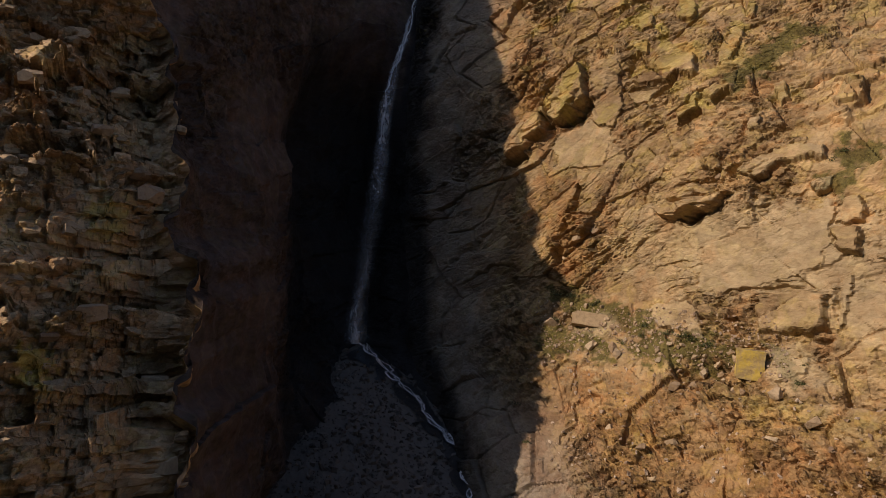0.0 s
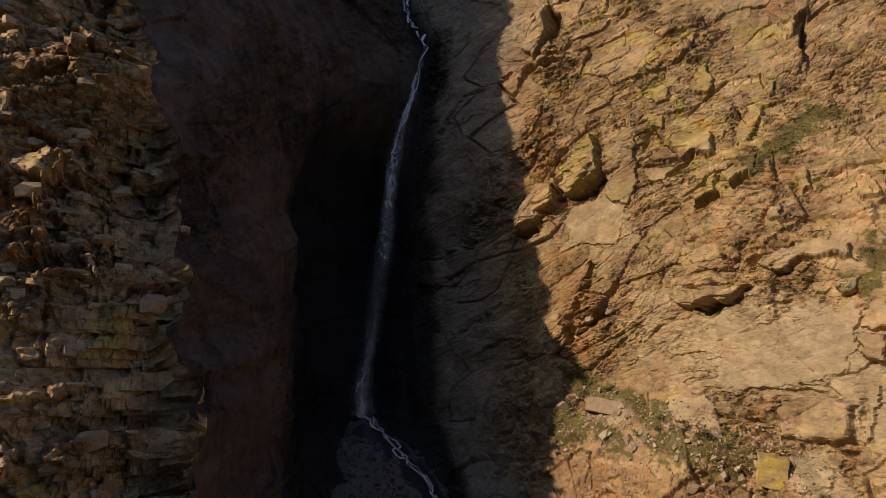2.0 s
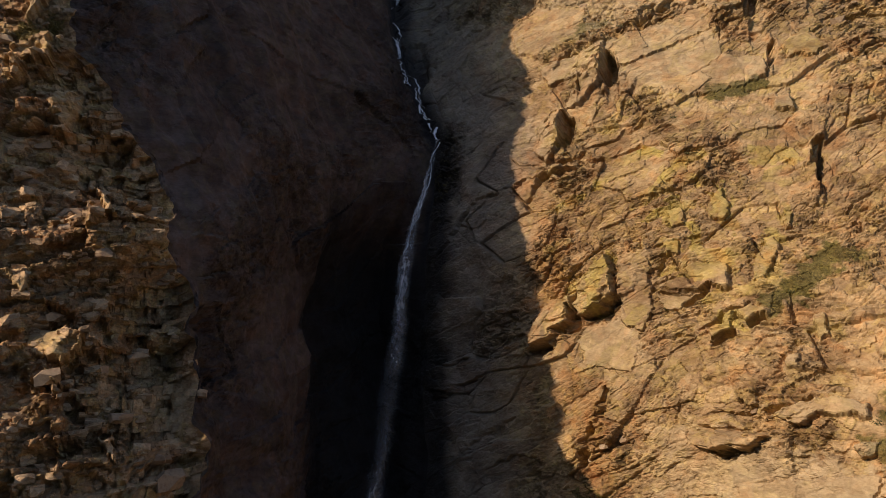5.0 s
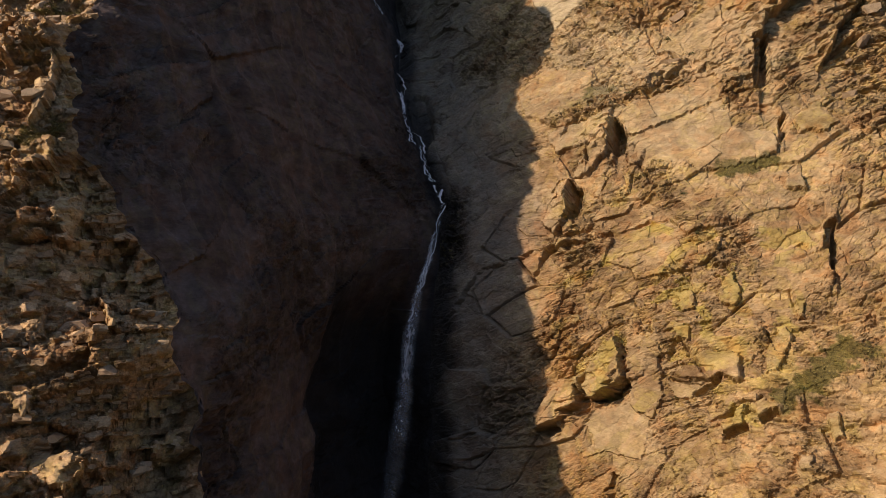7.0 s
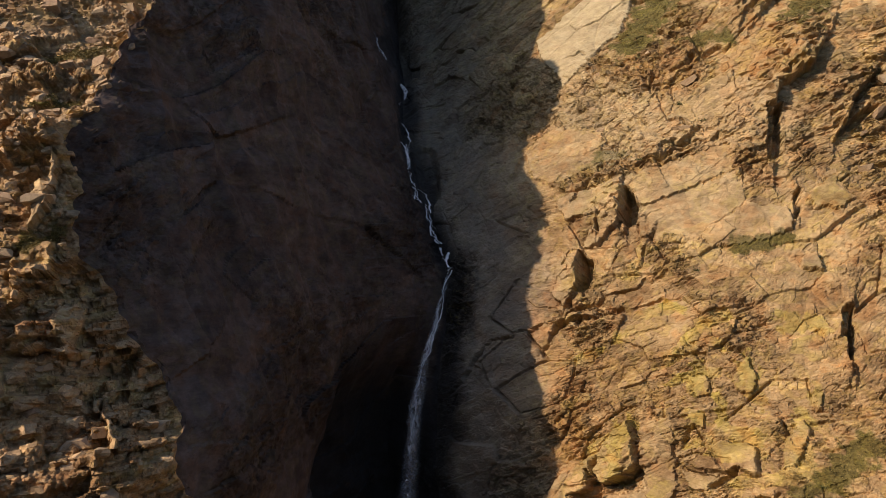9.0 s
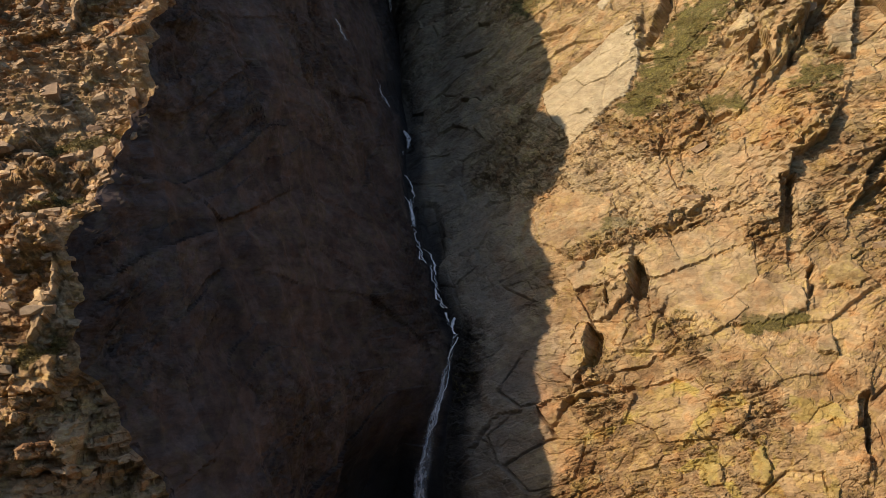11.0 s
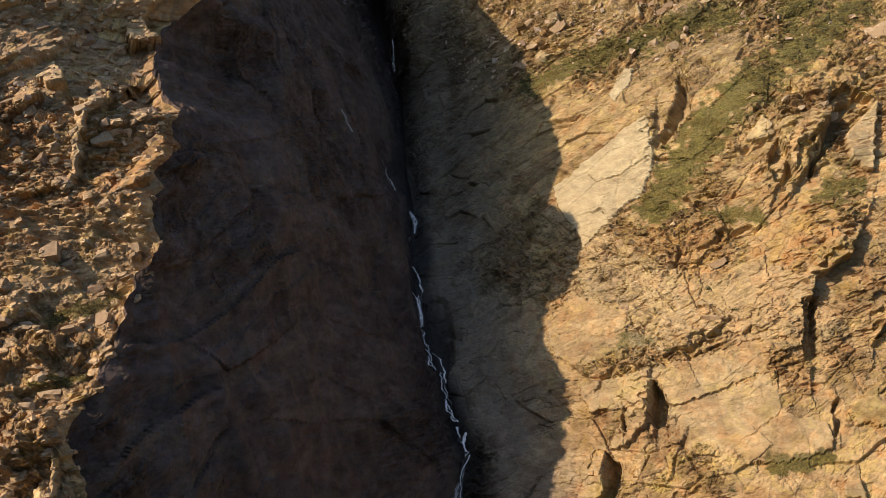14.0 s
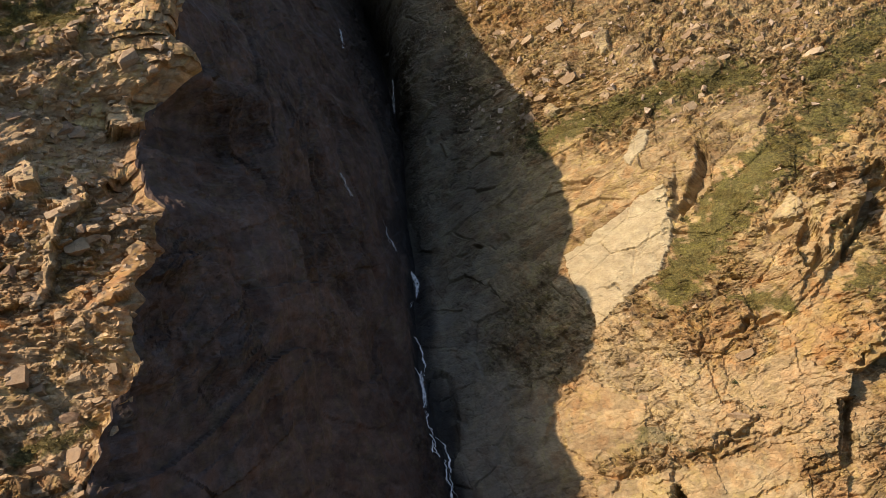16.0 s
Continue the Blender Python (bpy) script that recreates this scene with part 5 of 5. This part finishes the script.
ribbon("veil", FALL, [0.7, 1.1, 1.6, 2.1, 2.6, 3.1, 3.3, 3.2, 3.1, 3.0], FALL_WATER, waterfall, [1.0, 0.95, 0.9, 0.85, 0.7, 0.5, 0.38, 0.3, 0.34, 0.55], 601, sway=0.5)
ribbon("strand", [(x + 0.15, y - 0.5, z) for x, y, z in FALL[:7]], [0.35, 0.5, 0.45, 0.7, 0.6, 0.8, 0.6], FALL_WATER, waterfall, [1.6, 1.2, 1.7, 0.9, 1.4, 0.8, 0.2], 611, sway=1.6)
ribbon("strand", [(x - 0.2, y - 0.4, z) for x, y, z in FALL[1:8]], [0.2, 0.5, 0.4, 0.7, 0.6, 0.9, 0.5], FALL_WATER, waterfall, [0.5, 1.3, 0.7, 1.1, 0.5, 0.5, 0.1], 621, sway=1.9)
ribbon("strand", [(x + 0.1, y - 0.45, z) for x, y, z in FALL[7:]], [0.4, 1.0, 1.6, 2.0], FALL_WATER, waterfall, [0.1, 0.4, 0.8, 1.2], 625, sway=0.8, rows=120)
ribbon("spray", [(-10.9, 94.6, 16.5), (-11.2, 94.2, 13.0), (-11.4, 93.6, 9.6)], [1.0, 2.6, 3.4], FALL_WATER, waterfall, [0.1, 0.7, 1.2], 631, rows=60)


cascade = thing("cascade", (0, 0, 0), "stepped white cascade running down a dark rock cleft", "cascade")
CHUTE_TOP = [(-14.0, 148.8, 98.0), (-13.0, 146.2, 96.1), (-12.1, 144.1, 94.5), (-11.9, 142.4, 93.3), (-12.1, 140.7, 92.0)]
DRIPS = [(-12.7, 140.1, 91.5), (-13.4, 138.2, 90.1), (-12.9, 135.3, 88.0)]
TRICKLE = [(-15.4, 143.5, 94.1), (-14.9, 137.0, 89.2), (-14.7, 130.3, 84.2)]
FEED = [(-12.2, 133.0, 86.3), (-11.2, 131.1, 84.9), (-10.8, 129.3, 83.5), (-10.4, 128.2, 82.7), (-10.5, 126.5, 81.2)]
FEED_LEFT = [(-12.7, 128.2, 82.7), (-11.8, 127.2, 82.0), (-11.1, 126.1, 80.8)]
CHUTE = [(-11.0, 127.1, 81.8), (-10.9, 125.7, 80.3), (-10.5, 124.4, 78.9), (-10.3, 122.8, 77.1)]
RUN_UPPER = [(-10.5, 122.9, 77.3), (-10.1, 121.7, 75.9), (-9.6, 120.1, 74.3), (-9.1, 118.6, 72.6), (-8.7, 117.5, 71.4)]
RUN_SIDE = [(-8.7, 119.6, 73.6), (-7.5, 118.8, 72.8), (-6.9, 117.7, 71.6), (-6.7, 115.9, 69.7)]
RUN_LOWER = [(-7.4, 117.2, 71.1), (-7.0, 115.8, 69.5), (-6.6, 114.5, 68.0), (-6.1, 113.2, 66.5), (-5.6, 112.2, 65.4), (-4.9, 111.9, 65.0)]
LIP_LEFT = [(-5.1, 111.4, 64.4), (-4.7, 110.3, 63.1), (-4.1, 109.4, 62.2), (-3.8, 109.0, 61.6)]
LIP_RIGHT = [(-3.6, 111.2, 64.2), (-4.0, 110.2, 63.1), (-4.1, 109.4, 62.2), (-3.8, 109.0, 61.6)]
LIP = [(-3.4, 109.0, 61.6), (-4.0, 108.5, 61.1), (-4.6, 108.2, 60.3), (-4.9, 107.9, 59.3)]


def braid(name, mid, count, width, spread, parent, seed, thick=1.4):
    """Thin threads of water that part and join again round the stones of the bed."""
    for k in range(count):
        line = np.array(mid, float)
        run = np.concatenate([[0], np.cumsum(np.linalg.norm(np.diff(line, axis=0), axis=1))])
        t = np.linspace(0, run[-1], int(run[-1] * 9) + 8)
        c = np.stack([np.interp(t, run, line[:, q]) for q in range(3)], -1)
        c[:, 0] += spread * (2.0 * fbm(t * 0.75, t * 0 + 11 * k, seed + k, 4)) + 0.1 * vnoise(t * 4, t * 0, seed + k)
        gate = np.interp(vnoise(t * 0.5, t * 0 + 5 * k, seed + 40 + k), [-0.7, -0.2, 0.6], [0.15, 0.8, 1.2])
        u = np.linspace(-1, 1, 5)
        w = width * (0.8 + 0.7 * vnoise(t * 1.1, t * 0 + k, seed + 60))
        x = c[:, :1] + 0.5 * w[:, None] * u[None]
        y = c[:, 1:2] + 0.2 * w[:, None] * u[None] ** 2
        z = c[:, 2:3] + 0 * u[None]
        ob = grid_mesh(name, x, y, z, {"thick": thick * gate[:, None] * (1 - 0.8 * u[None] ** 2)}, RUN_WATER, uv=(np.repeat(u[None] * 0.5 + 0.5, len(t), 0), np.repeat(t[:, None] / 50, 5, 1)))
        ob.parent = parent


ribbon("chute", CHUTE_TOP, [0.25, 0.7, 1.5, 1.3, 0.4], RUN_WATER, cascade, [0.3, 0.8, 1.0, 1.0, 0.4], 641, rows=60)
braid("trickle", DRIPS, 2, 0.18, 0.25, cascade, 705, 0.6)
braid("trickle", TRICKLE, 1, 0.12, 0.05, cascade, 701, 0.8)
braid("runnel", FEED, 1, 0.28, 0.12, cascade, 711)
braid("runnel", FEED_LEFT, 1, 0.22, 0.08, cascade, 713, 1.0)
ribbon("chute", CHUTE, [0.5, 1.1, 0.95, 0.9, 0.6], RUN_WATER, cascade, [0.5, 0.9, 1.0, 0.9, 0.8], 651, rows=90)
braid("runnel", RUN_UPPER, 3, 0.2, 0.42, cascade, 661)
braid("runnel", RUN_SIDE, 1, 0.25, 0.15, cascade, 671, 1.0)
braid("runnel", RUN_LOWER, 3, 0.22, 0.42, cascade, 681)
braid("runnel", LIP_LEFT, 1, 0.4, 0.08, cascade, 691)
braid("runnel", LIP_RIGHT, 1, 0.4, 0.08, cascade, 693)
for k, line in enumerate(([(-19.4, 190.5, 142.0), (-19.2, 189.6, 138.0), (-19.0, 188.8, 133.0)], [(-29.4, 168.0, 146.6), (-28.8, 166.6, 144.2), (-28.3, 164.6, 141.6)],
                          [(-24.0, 128.6, 112.1), (-23.4, 128.9, 110.5), (-22.4, 128.9, 108.6)], [(-18.3, 143.0, 105.5), (-17.0, 143.2, 102.1), (-15.9, 142.8, 100.1)])):
    braid("trickle", line, 3, 0.32, 0.2, cascade, 801 + 7 * k, 0.45)
ribbon("chute", LIP[:2], [0.7, 0.5], RUN_WATER, cascade, [1.3, 1.1], 695, rows=20)

stream = thing("stream", (0, 0, 0), "narrow braided stream of white water on dark wet stones", "stream")
COURSE = [(-10.8, 93.6), (-9.6, 92.8), (-7.7, 91.4), (-5.6, 89.4), (-3.4, 87.8), (-2.4, 86.4), (-1.4, 84.6), (0.4, 83.4), (2.2, 82.2), (3.2, 80.6), (2.6, 78.6), (3.4, 76.0), (4.0, 70.0)]
COURSE = [(x, y, float(fan_height(np.array(x), np.array(y)))) for x, y in COURSE]


def laid(name, line, width, material, parent, thick, seed, lift, label=""):
    line = np.array(line)
    run = np.concatenate([[0], np.cumsum(np.linalg.norm(np.diff(line, axis=0), axis=1))])
    t = np.linspace(0, run[-1], 300)
    c = np.stack([np.interp(t, run, line[:, k]) for k in (0, 1)], -1)
    c += np.stack((1.5 * fbm(t * 0.6, t * 0, seed, 5), 1.1 * fbm(t * 0.6, t * 0 + 5, seed, 5)), -1) * (1 if width < 1 else 0.3)
    d = np.gradient(c, axis=0)
    d /= np.linalg.norm(d, axis=1, keepdims=True)
    u = np.linspace(-1, 1, 9)
    w = width * (1 + 0.9 * fbm(t * 0.7, t * 0 + 9, seed + 2, 3))
    x = c[:, :1] + d[:, 1:] * w[:, None] * 0.5 * u[None]
    y = c[:, 1:] - d[:, :1] * w[:, None] * 0.5 * u[None]
    z = fan_height(x, y) + lift + 0.06 * fbm(x * 4, y * 4, seed + 3, 2)
    th = thick * smooth(1.1 - np.abs(u[None]) ** 2 + 0 * t[:, None]) * (0.6 + 1.4 * fbm(t[:, None] * 0.9 + 0 * u[None], u[None] * 0.8 + 0 * t[:, None], seed + 5, 3))
    ob = grid_mesh(name, x, y, z, {"thick": np.maximum(th, 0)}, material, uv=(np.repeat(u[None] * 0.5 + 0.5, 300, 0), np.repeat(t[:, None] / 50, 9, 1)))
    ob.parent = parent
    return tagged(ob, label)


laid("bed", COURSE, 3.2, WET_BED, stream, 1.0, 731, 0.22, "dark wet stones")
for k in range(4):
    laid("water_thread", COURSE, 0.27 - 0.03 * k, RUN_WATER, stream, 1.5, 741 + 13 * k, 0.5 + 0.02 * k)


# ---- loose blocks, boulders, plants ----
def chunk(seed, sx=1.0, sy=1.0, sz=1.0, cuts=7, least=0.86):
    """An angular boulder: a box cut by random planes."""
    g = random.Random(seed)
    bm = bmesh.new()
    bmesh.ops.create_cube(bm, size=2.0)
    for _ in range(cuts):
        n = Vector((g.uniform(-1, 1), g.uniform(-1, 1), g.uniform(-1, 1))).normalized()
        res = bmesh.ops.bisect_plane(bm, geom=bm.verts[:] + bm.edges[:] + bm.faces[:], plane_co=n * g.uniform(least, least + 0.29), plane_no=n, clear_outer=True)
        bmesh.ops.holes_fill(bm, edges=[q for q in res["geom_cut"] if isinstance(q, bmesh.types.BMEdge)])
    for v in bm.verts:
        v.co = Vector((v.co.x * sx, v.co.y * sy, v.co.z * sz))
    return bm


def chunk_mesh(name, seed, material, *size):
    me = bpy.data.meshes.new(name)
    bm = chunk(seed, *size)
    bm.to_mesh(me)
    bm.free()
    me.materials.append(material)
    return me


def yellow_material():
    m, t, b = nodes("yellow_lichen_rock")
    f = noise_node(t, 1.2, 7, 0.7)
    link(t, ramp(t, f, (0.36, (0.22, 0.15, 0.08)), (0.46, (0.42, 0.31, 0.13)), (0.55, (0.58, 0.42, 0.07)), (0.70, (0.46, 0.37, 0.2))), b.inputs["Base Color"])
    b.inputs["Roughness"].default_value = 0.9
    bump(t, b, noise_node(t, 2.5, 8, 0.7), 0.7, 0.3)
    return m


YELLOW = yellow_material()


def on_right(x, z):
    """The place on the right cliff's surface over x and z."""
    k = int(np.argmin((R_POS[:, :, 0] - x) ** 2 + (R_POS[:, :, 2] - z) ** 2))
    i, j = divmod(k, R_POS.shape[1])
    return Vector(R_POS[i, j]), Vector(R_NOR[i, j])


def boulder(x, z, seed, size, turn, material, sunk, label):
    p, n = on_right(x, z)
    me = bpy.data.meshes.new("boulder")
    bm = chunk(seed, *size, 5, 1.22)
    bmesh.ops.triangulate(bm, faces=bm.faces[:])
    bmesh.ops.subdivide_edges(bm, edges=bm.edges[:], cuts=5, use_grid_fill=True)
    for v in bm.verts:
        v.co += v.co.normalized() * (0.10 * noise.noise(v.co * 1.1 + Vector((seed, 0, 0))) + 0.05 * noise.noise(v.co * 3.5))
    bm.to_mesh(me)
    bm.free()
    me.materials.append(material)
    ob = new("boulder", me)
    ob.matrix_world = Matrix.Translation(p + n * sunk) @ Euler(turn).to_matrix().to_4x4()
    tagged(ob, label, "boulder", "boulders on the ledge")


boulder(28.4, 11.4, 12, (1.2, 1.1, 1.3), (0.02, 0.08, -0.32), YELLOW, 0.2, "large squared boulder covered in yellow lichen on a ledge")
boulder(16.4, 14.0, 17, (1.9, 0.9, 0.75), (-0.35, 0.14, -0.3), LEDGE_SLAB, -0.1, "flat tan boulder lying in the ledge grass")

PIECES = [chunk_mesh("rock_block", 40 + k, ROCK_LOOSE, 1.0, 0.8, 0.7, 10, 0.72) for k in range(10)]
g = random.Random(3)
for k in range(70):
    f = g.random()
    x = 14 + 16 * f + g.uniform(-2, 2)
    z = 15.5 - 5.0 * f + g.uniform(-2.2, 1.4) - (2.0 if k % 3 == 0 else 0)
    p, n = on_right(x, z)
    s = g.uniform(0.15, 0.34) * (1.9 if k % 9 == 0 else 1)
    ob = new("fallen_rock", PIECES[k % 10])
    ob.matrix_world = Matrix.Translation(p + n * s * 0.2) @ Euler((g.uniform(-1, 1), g.uniform(-1, 1), g.uniform(0, 6))).to_matrix().to_4x4() @ Matrix.Scale(s, 4)
    tagged(ob, "angular fallen rock lying on the grassy ledge", "rock", "fallen rocks on the ledge")


def scatter(name, pos, nor, i0, i1, j0, j1, count, least, most, seed, label, keep=None):
    rng = np.random.default_rng(seed)
    i, j = rng.integers(i0, i1, count), rng.integers(j0, j1, count)
    if keep is not None:
        ok = rng.uniform(0, 1, count) < keep[i, j]
        i, j = i[ok], j[ok]
    size = least + (most - least) * rng.uniform(0, 1, len(i)) ** 3
    return stone_set(name, pos[i, j] + nor[i, j] * size[:, None] * 0.02, size, ROCK_SCREE, seed + 1, label, "stones")


row = lambda z: int(np.searchsorted(zr, z))
scatter("scree", R_POS, R_NOR, row(121), row(160), 60, 400, 1100, 0.2, 1.0, 31, "broken angular scree on the upper slope", np.clip(1 - R_TURF, 0.15, 1))
scatter("ledge_scree", R_POS, R_NOR, row(10.5), row(15.5), 150, 330, 1300, 0.1, 0.32, 33, "pinkish broken stones lying along the ledge")
scatter("slope_scree", R_POS, R_NOR, row(0), row(10), 120, 400, 500, 0.12, 0.45, 35, "loose stones on the slope below the ledge")
scatter("buttress_scree", L_POS, L_NOR, row(98), row(130), 60, 335, 420, 0.2, 0.7, 37, "broken blocks on the top of the buttress", np.clip(1 - L_TURF, 0.2, 1))


def shrub(place, size, seed):
    g = random.Random(seed)
    top = thing("shrub", place, "low dark green shrub rooted on a rock ledge", "shrub", "shrubs on the cliff")
    bm = bmesh.new()
    for k in range(5):
        a = g.uniform(0, 6.28)
        tip = Vector((math.cos(a) * 0.5, math.sin(a) * 0.5, 0.7)) * size * g.uniform(0.6, 1)
        side = Vector((-math.sin(a), math.cos(a), 0)) * 0.035 * size
        vs = [bm.verts.new(q) for q in (side, -side, tip + side * 0.3, tip - side * 0.3)]
        bm.faces.new((vs[0], vs[1], vs[3], vs[2]))
    part("stem", bm, ROCK_LOOSE, top, "thin brown stems")
    bm = bmesh.new()
    for k in range(170):
        v = Vector((g.gauss(0, 1), g.gauss(0, 1), g.gauss(0, 0.8)))
        v = v.normalized() * size * g.uniform(0.35, 1.0) * (0.75 + 0.35 * math.sin(3 * v.x + seed))
        v.z = abs(v.z) * 0.75 + 0.1 * size
        a, b = Vector((g.uniform(-1, 1), g.uniform(-1, 1), g.uniform(-1, 1))).normalized(), Vector((g.uniform(-1, 1), g.uniform(-1, 1), g.uniform(-1, 1))).normalized()
        w = size * g.uniform(0.09, 0.17)
        vs = [bm.verts.new(v + q) for q in (a * w, b * w * 0.5, -a * w, -b * w * 0.5)]
        bm.faces.new(vs)
    part("foliage", bm, LEAF, top)
    return top


SHRUBS = [(24.6, 13.0), (25.4, 12.6), (23.9, 13.2), (21.0, 14.0), (20.6, 12.9), (17.6, 16.0), (14.9, 16.6), (23.2, 13.6), (22.6, 13.2), (24.6, 12.9), (31.3, 11.9), (30.8, 10.3), (13.4, 16.6), (15.2, 16.4), (17.0, 15.6), (20.0, 15.0), (18.9, 12.0), (13.0, 13.8), (14.6, 9.4), (22.5, 38.5), (33.0, 41.2), (36.0, 30.2), (37.0, 31.0), (26.8, 57.0), (26.0, 62.0), (21.0, 77.0), (21.8, 76.6), (30.0, 82.0), (28.0, 81.5), (27.5, 84.5), (32.0, 99.0), (23.5, 108.0), (40.0, 104.0), (8.0, 5.0), (8.6, 2.0)]
for k, (x, z) in enumerate(SHRUBS):
    p, n = on_right(x, z)
    shrub(p - n * 0.15, 1.15 - 0.1 * k if k < 5 else 0.5 + 0.45 * ((k * 7) % 5) / 5, 80 + k)


def tufts(name, pos, mask, count, seed, label):
    """Bunches of grass blades on the turf."""
    rng = np.random.default_rng(seed)
    flat, w = pos.reshape(-1, 3), np.clip(mask.ravel() - 0.35, 0, 1)
    at = rng.choice(len(flat), count, p=w / w.sum())
    base = flat[at] + rng.normal(0, 0.12, (count, 3))
    blades = 6
    a = rng.uniform(0, 6.28, (count, blades))
    h = rng.uniform(0.05, 0.13, (count, 1)) * rng.uniform(0.6, 1.2, (count, blades))
    lean = rng.uniform(0.3, 1.4, (count, blades))
    root = base[:, None, :] + 0.12 * np.stack((np.cos(a), np.sin(a), 0 * a), -1)
    side = 0.05 * np.stack((-np.sin(a), np.cos(a), 0 * a), -1)
    tip = root + np.stack((np.cos(a) * lean * h, np.sin(a) * lean * h, h), -1)
    v = np.stack((root - side, root + side, tip), 2).reshape(-1, 3)
    me = bpy.data.meshes.new(name)
    me.from_pydata(v.tolist(), [], np.arange(len(v)).reshape(-1, 3).tolist())
    me.materials.append(GRASS)
    return tagged(new(name, me), label, "grass", kind="stuff")


tufts("ledge_grass", R_POS[:, :495], R_TURF[:, :495], 5000, 21, "dry olive grass tufts on the cliff benches")
tufts("buttress_grass", L_POS[:, 45:], L_TURF[:, 45:], 2500, 22, "sparse dry grass on the buttress ledges")

# ---- blocks standing proud of the two cliffs ----
g = random.Random(9)


def stud(owner, pos, nor, meshes, count, i_range, j_range, angle, big, avoid):
    made = 0
    while made < count:
        i, j = g.randrange(*i_range), g.randrange(*j_range)
        if avoid[i, j] > 0.25:
            continue
        p, n = Vector(pos[i, j]), Vector(nor[i, j])
        s = big * g.uniform(0.35, 1.0) ** 1.5
        ob = new("rock_block", meshes[made % len(meshes)])
        flat = math.atan2(-n.x, -n.y)
        turn = Matrix.Rotation(-flat, 4, "Z") @ Matrix.Rotation(radians(-angle + g.gauss(0, 8)), 4, "Y") @ Matrix.Rotation(g.gauss(0, 0.15), 4, "X")
        ob.matrix_world = Matrix.Translation(p - n * s * 0.34) @ turn @ Matrix.Diagonal((s * g.uniform(0.8, 1.6), s * 0.9, s * g.uniform(0.6, 1.1), 1))
        ob.parent = owner
        made += 1


stud(cliff_right, R_POS, R_NOR, PIECES, 110, (row(0), row(118)), (170, 490), 21, 0.9, R_KEEP)
stud(cliff_right, R_POS, R_NOR, PIECES, 125, (row(122), row(150)), (100, 440), 25, 1.3, R_TURF)


def block_shapes(count, seed):
    """Corner points and faces of angular blocks, two units across."""
    shapes = []
    for k in range(count):
        bm = chunk(seed + k, 1.0, 1.0, 1.0, 9, 0.8)
        bm.verts.index_update()
        shapes.append((np.array([v.co for v in bm.verts]), [[v.index for v in f.verts] for f in bm.faces]))
        bm.free()
    return shapes


def block_frames(count, i_range, j_range, least, most, seed):
    """Places on the buttress for blocks that lie along its beds: corner, three edges as columns."""
    rng = np.random.default_rng(seed)
    i, j = rng.integers(*i_range, count), rng.integers(*j_range, count)
    keep = (L_TURF[i, j] < 0.3) & (rng.uniform(0, 1, count) < np.interp(L_POS[i, j, 2], [15, 36, 46, 52, 64, 70], [0.4, 0.8, 0.8, 0.35, 0.35, 1.0]))
    i, j = i[keep], j[keep]
    n = L_NOR[i, j]
    level = np.stack((-n[:, 1], n[:, 0], 0 * n[:, 0]), -1)
    level /= np.linalg.norm(level, axis=1, keepdims=True)
    level = np.where(level[:, :1] < 0, -level, level)
    up = np.cross(n, level)
    up = np.where(up[:, 2:] < 0, -up, up)
    z = L_POS[i, j, 2]
    a = np.radians(np.interp(z, [50, 70, 88, 104], [3, 8, 14, 26])) + rng.normal(0, 0.1, len(i))
    along_bed = level * np.cos(a)[:, None] + up * np.sin(a)[:, None]
    across = np.cross(n, along_bed)
    across = np.where(across[:, 2:] < 0, -across, across)
    yaw = rng.normal(np.interp(z, [25, 44, 52, 62, 71, 95], [-0.3, 0.05, -0.35, -0.35, 0.2, 0.15]), 0.22)
    nod = rng.normal(np.interp(z, [50, 90], [-0.05, 0.12]), 0.18)
    out = n - along_bed * yaw[:, None] + across * nod[:, None]
    out /= np.linalg.norm(out, axis=1, keepdims=True)
    long = least + (most - least) * rng.uniform(0, 1, len(i)) ** 2.6
    high, deep = long * rng.uniform(0.35, 0.75, len(i)), long * rng.uniform(0.45, 0.8, len(i))
    along_bed = along_bed - out * np.sum(along_bed * out, 1, keepdims=True)
    along_bed /= np.linalg.norm(along_bed, axis=1, keepdims=True)
    axes = np.stack((along_bed * long[:, None] * 0.5, out * deep[:, None] * 0.5, np.cross(along_bed, out) * high[:, None] * 0.5), -1)
    return L_POS[i, j] - n * deep[:, None] * rng.uniform(0.15, 0.42, (len(i), 1)), axes


SHAPES = block_shapes(16, 300)
points, polys, base = [], [], 0
for k, (p, axes) in enumerate(zip(*block_frames(3800, (row(-4), row(134)), (45, 345), 0.35, 1.5, 71))):
    corners, faces = SHAPES[k % 16]
    points.append(corners @ axes.T + p)
    polys.extend([[q + base for q in f] for f in faces])
    base += len(corners)
me = bpy.data.meshes.new("buttress_blocks")
me.from_pydata(np.concatenate(points).tolist(), [], polys)
me.materials.append(BLOCK_LEFT)
tagged(new("buttress_blocks", me), "small broken brown blocks lying in the beds of the buttress", "rocks", kind="stuff")
BLOCK_MESHES = []
for corners, faces in SHAPES:
    me = bpy.data.meshes.new("rock_block")
    me.from_pydata(corners.tolist(), [], faces)
    me.materials.append(BLOCK_BROWN)
    BLOCK_MESHES.append(me)
for k, (p, axes) in enumerate(zip(*block_frames(230, (row(-4), row(130)), (45, 330), 1.2, 2.5, 73))):
    ob = new("rock_block", BLOCK_MESHES[k % 16])
    ob.matrix_world = Matrix.Translation(p) @ Matrix(axes.tolist()).to_4x4()
    ob.parent = cliff_left
